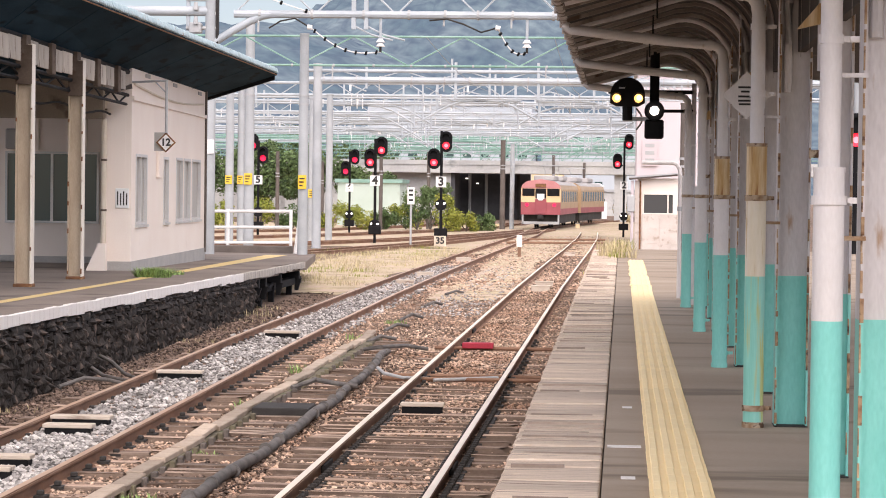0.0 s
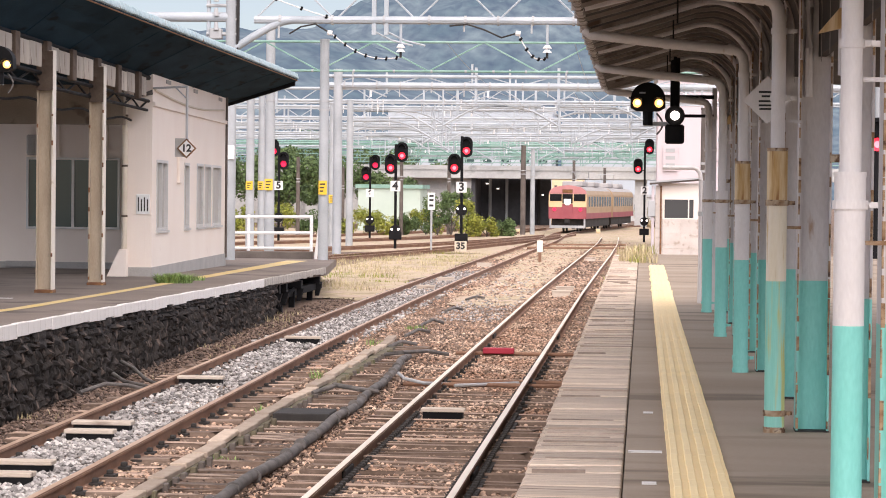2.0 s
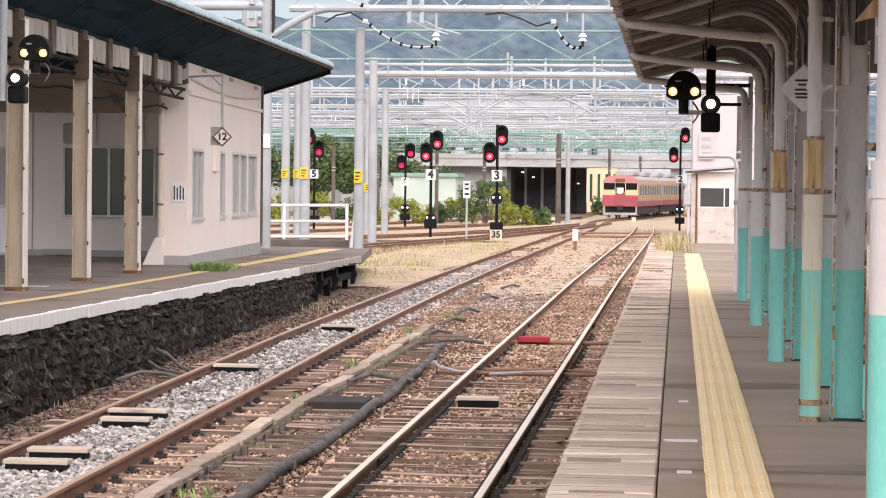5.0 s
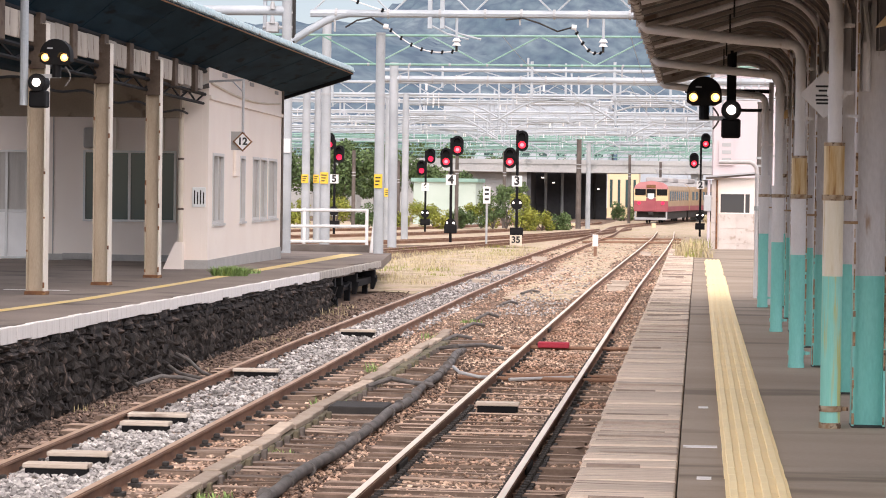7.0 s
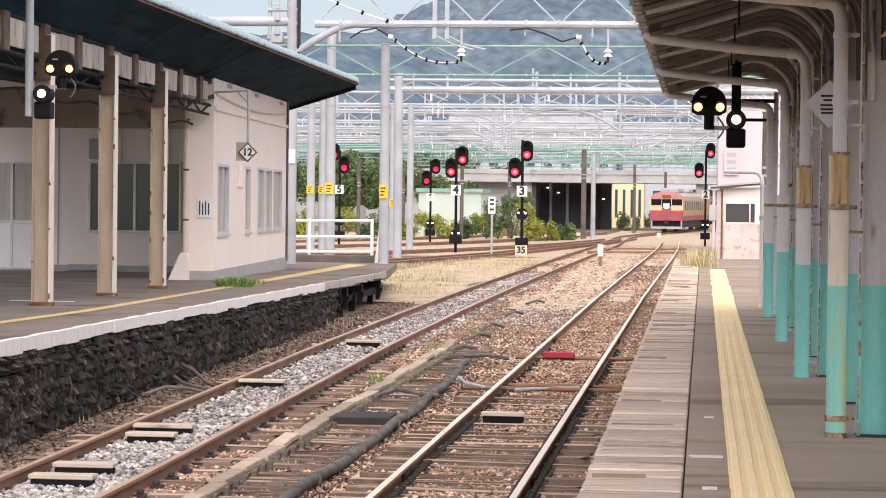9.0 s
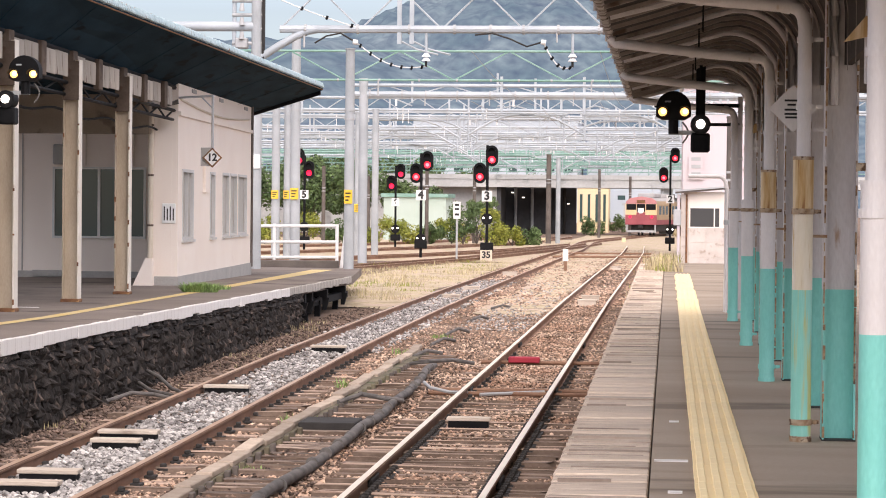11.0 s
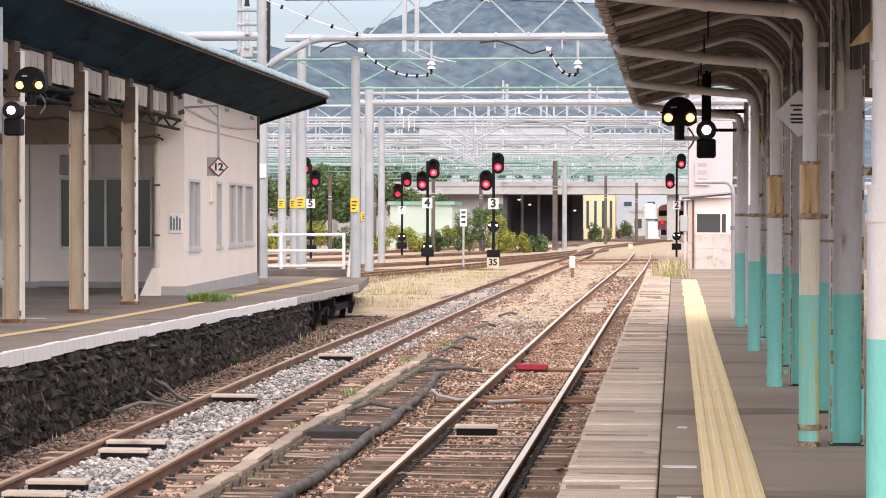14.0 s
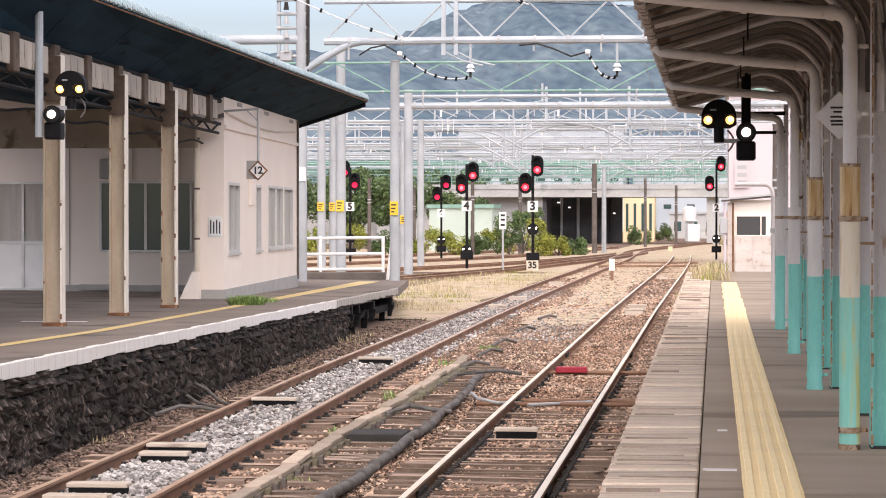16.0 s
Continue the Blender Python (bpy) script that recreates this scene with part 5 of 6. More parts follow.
M_WEED = mat("weed_leaf", (0.18, 0.29, 0.08), (0.28, 0.40, 0.14), 0.7, 0.8, 0.0, vary=0.4, island=True)
tuft("weed_tuft", (-8.42, 42.6, lz(42.6)), 900, 0.32, 0.2, M_WEED, "green weed growing through the platform", 1, 2.2)
tuft("weed_tuft", (-8.5, 44.5, lz(44.5)), 260, 0.3, 0.1, M_WEED, "green weed growing through the platform", 2, 2.2)
rngw = random.Random(31)
for k in range(9):
    y = 27 + k * 2.9 + rngw.uniform(-1, 1)
    tuft("dry_weed", (lx(y) + rngw.uniform(0.05, 0.35), y, -0.18), 30, 0.45, rngw.uniform(0.06, 0.22), M_LEAFDRY, "dry weeds at the foot of the stone wall", 40 + k, 0.5)
for k in range(14):
    tuft("dry_weed", (rngw.uniform(-0.5, 0.12), rngw.uniform(53, 61.8), PZ - 0.01), 60, 0.25, rngw.uniform(0.12, 0.4), M_LEAFDRY if k % 4 else M_LEAFY, "tall dry grass at the platform's end", 80 + k, 0.7)
for k in range(9):
    tuft("dry_weed", (rngw.uniform(-0.7, 0.3), rngw.uniform(64, 90), -0.2), 60, 0.5, rngw.uniform(0.25, 0.8), M_LEAFDRY if k % 3 else M_LEAFY, "tall dry grass beside the track", 120 + k, 0.7)
for x, y, h in ((-4.2, 27.0, 0.25), (-4.3, 32.5, 0.3), (-3.85, 18.7, 0.2), (-3.9, 22.0, 0.15), (-2.2, 18.0, 0.12), (-4.4, 40.0, 0.25), (-3.7, 17.6, 0.2), (-4.25, 45.0, 0.2), (-2.1, 17.6, 0.1)):
    tuft("weed_tuft", (x, y, PZ if x > -0.3 else -0.15), 60, 0.22, h * 0.5, M_WEED, "small green weed in the ballast", int(y * 10), 0.8)
for k in range(150):
    tuft("dry_weed", (rngw.uniform(-12.5, -6.9), rngw.uniform(62, 106), -0.17), 60, 0.7, rngw.uniform(0.06, 0.24), M_LEAFDRY if k % 5 else M_LEAFY, "dry grass on sandy ground", 200 + k, 0.8)


for key, (material, verts, faces) in GRASS.items():
    me = bpy.data.meshes.new("grass")
    me.from_pydata(verts, [], faces)
    me.materials.append(material)
    tagged(new("dry_grass" if material is M_LEAFDRY else "green_weeds", me), "dry yellow grass and weeds round the tracks" if material is M_LEAFDRY else "small green weeds in platform and ballast", "grass", kind="stuff")


# ---- gantries over the yard ----
def gantry(y, x0, x1, zl, zu, chord, steel, label, pitch=1.2, posts=(), post_r=0.16, round_lower=False):
    g = thing("catenary_gantry", (0, y, 0), label, "gantry", "catenary gantries")
    part("lower_chord", rod(bm_(), (x0, 0, zl), (x1, 0, zl), chord, 8), steel, g, smooth=True)
    part("upper_chord", rod(bm_(), (x0, 0, zu), (x1, 0, zu), chord * (0.55 if round_lower else 1.0), 8), steel, g, smooth=True)
    lat = bm_()
    x, k = x0, 0
    while x < x1 - 0.2:
        a, b = ((x, 0, zl), (x + pitch, 0, zu)) if k % 2 == 0 else ((x, 0, zu), (x + pitch, 0, zl))
        rod(lat, a, b, 0.028, 5)
        x += pitch
        k += 1
    part("lattice", lat, steel, g)
    rg = random.Random(int(y))
    if y < 110:
        xc = x0 + 0.7
        while xc < x1:
            part("clamp", rod(bm_(), (xc, 0, zl), (xc + 0.07, 0, zl), chord * 1.25, 10), M_GREYPAINT, g)
            if rg.random() < 0.35:
                part("hanger", rod(bm_(), (xc, -0.05, zl - rg.uniform(0.25, 0.6)), (xc, -0.05, zl), 0.03, 6), M_GREYPAINT, g)
            xc += rg.uniform(0.9, 1.5)
    if y > 110:
        part("middle_chord", rod(bm_(), (x0, -0.4, zl - 0.14), (x1, -0.4, zl - 0.14), chord * 0.6, 6), steel, g, smooth=True)
        for k in range(3):
            px, d = rg.uniform(-24, 3), rg.choice((-1, 1))
            bow = [(px, -0.2, zl - 1.25), (px + d * 0.5, -0.2, zl - 0.95), (px + d * 1.3, -0.2, zl - 0.5), (px + d * 2.0, -0.2, zl - 0.28), (px + d * 2.6, -0.2, zl - 0.24), (px + d * 5.0, -0.2, zl - 0.24)]
            part("curved_arm", tube(bm_(), bow, 0.055, 8), steel, g, "bowed bracket tube", smooth=True)
            part("arm_post", rod(bm_(), (px, -0.2, zl - 1.5), (px, -0.2, zu + 0.1), 0.05, 6), steel, g)
        for k in range(14):
            px = rg.uniform(-26, 6)
            part("dropper", rod(bm_(), (px, -0.1, zl - rg.uniform(0.25, 0.7)), (px, -0.1, zl), 0.022, 5), M_WHITE if k % 3 else M_GREYPAINT, g)
            part("clamp", rod(bm_(), (px - 0.05, 0, zl), (px + 0.05, 0, zl), chord * 1.3, 8), M_GREYPAINT, g)
    if y > 90:
        for k in range(9):
            px = rg.uniform(-26, 6)
            part("drop_post", box(bm_(), px - 0.045, px + 0.045, -0.05, 0.05, zl - rg.uniform(0.2, 1.0), zu + rg.uniform(0.0, 0.6)), steel, g)
            if rg.random() < 0.6:
                d = rg.choice((-1, 1))
                part("bracket_arm", tube(bm_(), [(px, 0, zl - 0.5), (px + d * 0.6, 0, zl - 0.25), (px + d * 1.3, 0, zl - 0.05)], 0.035, 6), steel, g)
                part("insulator", rod(bm_(), (px + d * 0.7, -0.05, zl - 0.5), (px + d * 0.7, -0.05, zl - 0.22), 0.05, 8), M_WHITE, g)
    for px in posts:
        part("post", rod(bm_(), (px, 0, -0.4 + fall(y)), (px, 0, zu + 0.3), post_r, 14), M_POLE, g, smooth=True)
    return g


gantry(67, -11.0, 6, 7.31, 8.42, 0.11, M_GALV, "grey tubular gantry spanning the tracks", 1.15, (6,), 0.17, True)
gantry(82, -34, 8, 6.67, 7.67, 0.04, M_GREENSTEEL, "green lattice gantry spanning the tracks", 1.9, (8,), 0.2)
gantry(104, -13.8, 9, 7.2, 7.6, 0.14, M_GALV, "grey tubular gantry spanning the tracks", 1.4, (-13.35, 9), 0.2, True)
for i, y in enumerate((122, 135, 148, 160, 172, 184, 196, 208, 221, 234, 248, 262, 280, 300)):
    zl = 7.25 + (0.18 if i % 3 == 1 else 0)
    gantry(y, -48, 10, zl, zl + (0.62 if i % 2 == 0 else 0.3), 0.075, M_GALV if i not in (8, 10, 11, 13) else M_GREENSTEEL, "lattice gantry of pale steel far over the yard", 0.95, (-36 - i, 10), 0.17)


def gantry_details():
    g = thing("gantry_post", (-11.66, 67.0, 0), "grey gantry post with clamps, switchgear and curved brace", "post")
    part("post", rod(bm_(), (0, 0, 0.2), (0, 0, 9.5), 0.16, 16), M_POLE, g, smooth=True)
    part("curved_brace", tube(bm_(), [(0.1, 0, 6.5), (0.6, 0, 6.82), (1.1, 0, 7.1), (1.45, 0, 7.25), (1.75, 0, 7.31), (2.1, 0, 7.31)], 0.11, 12), M_GALV, g, smooth=True)
    part("cross_pipe", rod(bm_(), (-12, 0, 7.38), (0.0, 0, 7.38), 0.14, 12), M_GALV, g, smooth=True)
    part("side_post", rod(bm_(), (-0.65, 0, 0.2), (-0.65, 0, 9.0), 0.06, 8), M_GALV, g)
    for z in (6.9, 7.3, 7.7, 8.1, 8.5, 8.9):
        part("clamp", rod(bm_(), (-0.7, -0.05, z), (0.2, -0.05, z), 0.05, 8), M_GREYPAINT, g)
        part("insulator", rod(bm_(), (-0.4, -0.2, z + 0.1), (-0.4, -0.2, z + 0.32), 0.08, 10, 0.05), M_GREYPAINT if z < 8 else M_UNDER, g, "dark insulator")
    part("white_plate", box(bm_(), -0.15, 0.15, -0.2, -0.165, 3.35, 3.75, 0.01), M_WHITE, g, "white plate")
    part("switch_case", box(bm_(), -0.6, -0.25, -0.2, 0.1, 6.75, 7.05, 0.03), M_GREYPAINT, g, "grey switchgear case")
    part("ladder_side", box(bm_(), 0.16, 0.22, -0.1, 0.1, 6.4, 9.2), M_UNDER, g)


gantry_details()


def insulator_string(a, b, sag, beads, label):
    """A sagging chain of dark beads between two fittings."""
    s = thing("insulator_string", (0, 0, 0), label, "insulator", "insulator strings")
    a, b = Vector(a), Vector(b)
    pts = [a.lerp(b, k / 14) - Vector((0, 0, sag * math.sin(math.pi * k / 14))) for k in range(15)]
    part("cord", tube(bm_(), pts, 0.018, 6), M_WHITE, s)
    for k in range(beads):
        i = (k + 0.5) / beads * 14
        p = pts[int(i)].lerp(pts[min(14, int(i) + 1)], i - int(i))
        d = (b - a).normalized() * 0.03
        part("bead", rod(bm_(), p - d, p + d, 0.06, 10), M_BLACK, s)
    return s


for xa, xb, beads in ((-8.85, -6.84, 7), (-3.55, -2.72, 5)):
    insulator_string((xa, 67, 6.96), (xb, 67.3, 6.29), 0.3, beads, "sagging string of dark insulators below the gantry")
    h = thing("hanging_fitting", (xb, 67.0, 6.0), "grey hanger with pale insulator under the gantry", "insulator")
    part("rod", rod(bm_(), (0, 0, 0.66), (0, 0, 1.25), 0.04, 8), M_GALV, h)
    for z in (0.42, 0.54):
        part("bell", rod(bm_(), (0, 0, z), (0, 0, z + 0.10), 0.13, 12, 0.06), M_WHITE, h, "white insulator bell")
    part("clevis", rod(bm_(), (0, 0, 0.26), (0, 0, 0.42), 0.035, 8), M_UNDER, h)
for pts in ([(-9.99, 6.91), (-9.66, 7.11), (-9.26, 7.19), (-8.85, 6.95)], [(-5.46, 7.15), (-4.97, 7.20), (-4.49, 7.05), (-4.0, 6.83), (-3.55, 6.96)]):
    a = thing("feeder_arm", (0, 66.9, 0), "dark bowed feeder arm under the gantry", "bracket", "feeder arms")
    part("arm", tube(bm_(), [(x, 0, z) for x, z in pts], 0.024, 8), M_UNDER, a, smooth=True)
    part("insulator", rod(bm_(), (pts[-1][0] - 0.05, 0, pts[-1][1]), (pts[-1][0] + 0.08, 0, pts[-1][1] - 0.02), 0.07, 10), M_WHITE, a)
insulator_string((-12.0, 66, 8.6), (-8.6, 67, 7.3), 0.1, 5, "string of dark insulators at the gantry post")
insulator_string((-7.2, 64, 9.2), (-5.2, 67, 8.3), 0.1, 5, "string of dark insulators above the gantry")


def wire(pts, label, r=0.012):
    w = thing("overhead_wire", (0, 0, 0), label, "wire", "overhead wires")
    part("wire", tube(bm_(), pts, r, 5), M_GREYPAINT if r < 0.01 else M_UNDER, w)


def sag_line(a, b, sag, n=16):
    a, b = Vector(a), Vector(b)
    return [a.lerp(b, k / n) - Vector((0, 0, 4 * sag * (k / n) * (1 - k / n))) for k in range(n + 1)]


wire(sag_line((-30, 60, 10.2), (4, 75, 8.7), 0.5), "thin black wire across the yard")
for x in (-5.55, -1.95):
    for ya, yb in ((67, 104), (104, 148), (148, 196), (196, 248)):
        xa = x if x > -3 else x
        wire(sag_line((xa, ya, 6.7), (xa, yb, 6.7), 0.35), "catenary wire above the track", 0.008)
        wire([(xa, ya, 5.3), (xa, yb, 5.3)], "contact wire above the track", 0.008)
for x, y in ((-7.3, 104), (-3.7, 104), (-9.5, 122), (-5.5, 122), (-1.5, 122), (-13, 148), (-8, 148), (-4, 148), (-7.6, 67), (-7.25, 67)):
    hp = thing("hanging_post", (x, y, 0), "pale vertical drop post on a gantry", "post", "gantry drop posts")
    part("drop", box(bm_(), -0.06, 0.06, -0.06, 0.06, 6.4 if y > 70 else 6.9, 8.0 if y > 70 else 8.5), M_GALV, hp)
    part("arm", tube(bm_(), [(0, 0, 6.6 if y > 70 else 7.0), (0.5, 0, 6.75), (1.1, 0, 6.6)], 0.03, 6), M_GALV, hp)


# ---- signals ----
def signal(at, mast_h, heads, number, lows, label, dim=False):
    """heads: (dx, z); lows: z of the low shunting lights."""
    s = thing("railway_signal", at, label, "signal", "yard signals")
    part("mast", rod(bm_(), (0, 0, -0.3), (0, 0, mast_h), 0.07, 10), M_BLACK, s)
    for dx, z in heads:
        bm = bm_()
        outline = []
        for k in range(24):
            a = math.tau * k / 24
            outline.append((0.29 * math.cos(a), 0.29 * math.sin(a) + (0.2 if math.sin(a) >= 0 else -0.2)))
        prism(bm, outline, -0.06, 0.06)
        bmesh.ops.translate(bm, verts=bm.verts, vec=(dx, 0, z))
        h = part("signal_head", bm, M_BLACK, s)
        for dz, lit in ((-0.18, True), (0.2, False)):
            lens = rod(bm_(), (dx, -0.09, z + dz), (dx, -0.061, z + dz), 0.165, 16)
            part("lens", lens, (G_REDDIM if dim else G_RED) if lit else M_BLACK, h)
            if lit and not dim:
                part("bulb", rod(bm_(), (dx, -0.1, z + dz), (dx, -0.091, z + dz), 0.085, 12), G_CORE, h)
            hood = bm_()
            vs = []
            for k in range(9):
                a = math.pi * k / 8
                vs.append([hood.verts.new((dx + 0.185 * math.cos(a), yy, z + dz + 0.185 * math.sin(a))) for yy in (-0.3, -0.06)])
            for a, b2 in zip(vs, vs[1:]):
                hood.faces.new((a[0], b2[0], b2[1], a[1]))
            part("hood", hood, M_BLACK, h)
        part("bracket", box(bm_(), min(0, dx), max(0, dx), 0.0, 0.05, z - 0.28, z - 0.22), M_BLACK, s)
    if number:
        z = number[1]
        pl = part("number_plate", box(bm_(), -0.24, 0.24, -0.12, -0.09, z - 0.25, z + 0.25), M_WHITE, s)
        text_part("numeral", number[0], 0.55, (0, -0.15, z), M_INK, pl)
    for z in lows:
        lo = part("low_light_head", rod(bm_(), (0, -0.12, z), (0, 0.05, z), 0.27, 16), M_BLACK, s)
        for dx in (-0.16, 0.16):
            part("lens", rod(bm_(), (dx, -0.15, z + 0.06), (dx, -0.121, z + 0.06), 0.045, 12), G_WHT, lo)
    part("relay_box", box(bm_(), -0.3, 0.3, -0.15, 0.2, 0.45, 0.85, 0.02), M_BLACK, s)
    return s


signal((-8.45, 111.5, -0.2), 5.4, ((0.21, 4.9), (-0.35, 4.1)), ("3", 3.02), (1.95,), "black signal mast with two red lights and number 3")
signal((-12.02, 116, -0.2), 5.1, ((0.3, 4.72), (-0.25, 4.13)), ("4", 3.06), (0.9,), "black signal mast with two red lights and number 4")
signal((-17.24, 150.7, -0.35), 5.2, ((0.32, 4.85), (-0.26, 4.1)), ("6", 2.9), (1.2,), "distant signal mast with dim red lights and number 6", True)
signal((-20.37, 133, -0.3), 5.4, ((0.26, 4.6), (-0.3, 5.3)), ("5", 3.2), (1.4,), "black signal mast with red light and number 5", True)
signal((5.77, 60, -0.2), 4.6, ((0.0, 4.15),), None, (), "black signal mast with one red light past the canopy")
signal((0.1, 150, -0.35), 6.0, ((0.28, 5.98), (-0.42, 4.75)), ("2", 3.24), (1.3,), "black signal mast with two red lights and number 2")


# ---- train ----
def train_car(leading):
    t = thing("train_car", (0, 0, 0), "red and cream electric railcar, front with white headboard" if leading else "red and cream electric railcar coupled behind", "train", "train cars")
    W, L, zf, zr = 1.475, 19.5, 1.0, 3.55
    prof = [(-W, zf), (-W, 2.9), (-W + 0.1, 3.2), (-W + 0.45, 3.45), (0, 3.6), (W - 0.45, 3.45), (W - 0.1, 3.2), (W, 2.9), (W, zf)]
    part("body", prism(bm_(), prof, 0.25, L), M_TRAINTAN, t, "cream and faded red side")
    for x in (-W - 0.006, W - 0.004):
        part("red_band", box(bm_(), x, x + 0.01, 0.25, L, zf, zf + 0.45), M_TRAINRED, t, "red lower side")
        for k in range(9):
            y = 1.6 + k * 2.0
            part("side_window", box(bm_(), x - 0.001, x + 0.012, y, y + 1.2, 1.95, 2.75), M_WINGLASS, t)
    roof = [(-W + 0.1, 3.21), (-W + 0.45, 3.47), (0, 3.63), (W - 0.45, 3.47), (W - 0.1, 3.21)]
    part("roof", prism(bm_(), roof, 0.3, L), M_ROOFGREY, t, "grey roof")
    part("roof_unit", box(bm_(), -0.8, 0.8, 3, 7, 3.55, 3.95, 0.08), M_ROOFGREY, t, "roof cooling unit")
    part("roof_unit", box(bm_(), -0.8, 0.8, 12, 16, 3.55, 3.95, 0.08), M_ROOFGREY, t, "roof cooling unit")
    part("underframe", box(bm_(), -1.3, 1.3, 0.6, L - 0.3, 0.35, 1.0), M_UNDER, t)
    for y in (2.2, 4.3, L - 4.3, L - 2.2):
        for x in (-0.55, 0.55):
            part("wheel", rod(bm_(), (x - 0.06, y, 0.43), (x + 0.06, y, 0.43), 0.43, 18), M_UNDER, t)
    if leading:
        f = part("front_lower", prism(bm_(), [(-W, zf), (-W, 1.92), (W, 1.92), (W, zf)], 0.0, 0.26), M_TRAINRED, t, "red lower front")
        part("front_middle", prism(bm_(), [(-W, 1.92), (-W, 2.95), (W, 2.95), (W, 1.92)], 0.02, 0.26), M_TRAINCREAM, t, "cream band of the front")
        part("front_top", prism(bm_(), [(-W, 2.95), (-W + 0.1, 3.22), (-W + 0.45, 3.48), (0, 3.64), (W - 0.45, 3.48), (W - 0.1, 3.22), (W, 2.95)], 0.0, 0.4), M_TRAINBROW, t, "red brow of the front")
        for x in (-1.38, -0.4, 0.48):
            w = 0.92 if x != -0.4 else 0.8
            part("front_window", box(bm_(), x, x + w, -0.01, 0.03, 2.38 if x != -0.4 else 2.2, 2.93), M_BLACK, t)
        part("front_door", box(bm_(), -0.42, 0.42, -0.05, 0.0, 1.05, 2.15, 0.02), M_TRAINRED, t)
        part("destination_box", box(bm_(), -0.4, 0.4, -0.06, 0.0, 3.02, 3.3, 0.02), M_RUST, t)
        hb = [(-0.28, 2.55), (-0.28, 2.2), (-0.12, 2.05), (0.12, 2.05), (0.28, 2.2), (0.28, 2.55)]
        part("headboard", prism(bm_(), hb, -0.11, -0.07), M_WHITE, t, "white headboard")
        for x in (-1.02, 1.02):
            part("tail_lamp", rod(bm_(), (x, -0.05, 1.72), (x, 0.0, 1.72), 0.13, 14), G_REDDIM, t, "glowing red tail lamp")
        part("skirt", box(bm_(), -1.35, 1.35, 0.05, 0.15, 0.28, 0.48), M_GREYPAINT, t, "grey snow plough")
        for x in (-1.4, 1.28):
            part("skirt_side", box(bm_(), x, x + 0.12, 0.05, 0.2, 0.28, 1.0), M_GREYPAINT, t)
        part("coupler", box(bm_(), -0.2, 0.2, -0.3, 0.3, 0.65, 0.95, 0.04), M_UNDER, t)
    else:
        part("end_wall", prism(bm_(), prof, 0.2, 0.25), M_TRAINTAN, t)
    bm = bm_()
    for s in (-1, 1):
        rod(bm, (s * 0.5, 9.0, 3.65), (s * 0.5, 10.2, 4.25), 0.03, 6)
        rod(bm, (s * 0.5, 10.2, 4.25), (s * 0.6, 9.2, 4.75), 0.03, 6)
    rod(bm, (-0.8, 9.2, 4.75), (0.8, 9.2, 4.75), 0.03, 6)
    part("pantograph", bm, M_GREYPAINT, t)
    return t


CAR_A, CAR_B = train_car(True), train_car(False)

# ---- hut and pale building beyond the platform ----
M_HUTGLASS = glass("dark_grey_glass", (0.06, 0.06, 0.06), 0.25)
M_BLOCK = mat("pale_block", (0.56, 0.49, 0.44), (0.64, 0.57, 0.52), 0.85, 2.0, 0.3, c=(0.42, 0.34, 0.28), cover=0.42, vary=0.06)


def hut():
    h = thing("signal_hut", (0.62, 96, -0.2), "small cream hut with dark window and flat roof", "hut")
    part("wall", box(bm_(), 0.0, 1.6, 0, 2.2, 0, 3.2), M_WALL, h)
    for row in range(3):
        for k in range(2):
            x = 0.17 + 0.71 * k
            part("block", box(bm_(), x, x + 0.706, -0.06, 0.0, 0.59 * row, 0.59 * row + 0.587, 0.006), M_BLOCK, h)
    w = part("window", box(bm_(), 0.24, 1.40, -0.02, -0.004, 1.80, 2.55), M_HUTGLASS, h, "dark window")
    fr = bm_()
    for x in (0.2, 1.18, 1.40):
        box(fr, x, x + 0.05, -0.05, -0.021, 1.80, 2.55)
    for z in (1.77, 2.55):
        box(fr, 0.2, 1.45, -0.05, -0.021, z, z + 0.04)
    part("window_frame", fr, M_WALL, w)
    part("roof", prism(bm_(), [(-0.35, 3.14), (1.8, 3.34), (1.8, 3.44), (-0.35, 3.26)], -0.4, 2.6), M_DARKPOLE, h, "dark flat roof")
    part("fascia", prism(bm_(), [(-0.36, 3.20), (1.8, 3.39), (1.8, 3.45), (-0.36, 3.27)], -0.44, -0.405), M_GREYPAINT, h)
    part("post", rod(bm_(), (-0.22, -0.2, 0), (-0.22, -0.2, 3.1), 0.06, 8), M_PINK, h)
    part("corner_board", box(bm_(), -0.12, 0.14, -0.10, -0.02, 0, 3.1, 0.01), M_BLOCK, h, "pink stained corner board")
    part("downpipe", rod(bm_(), (0.10, -0.13, 0), (0.10, -0.13, 3.1), 0.035, 8), M_RUST, h)
    part("meter_box", box(bm_(), -0.42, -0.12, -0.32, -0.14, 1.85, 2.5, 0.03), M_GREYPAINT, h, "grey box on the post")


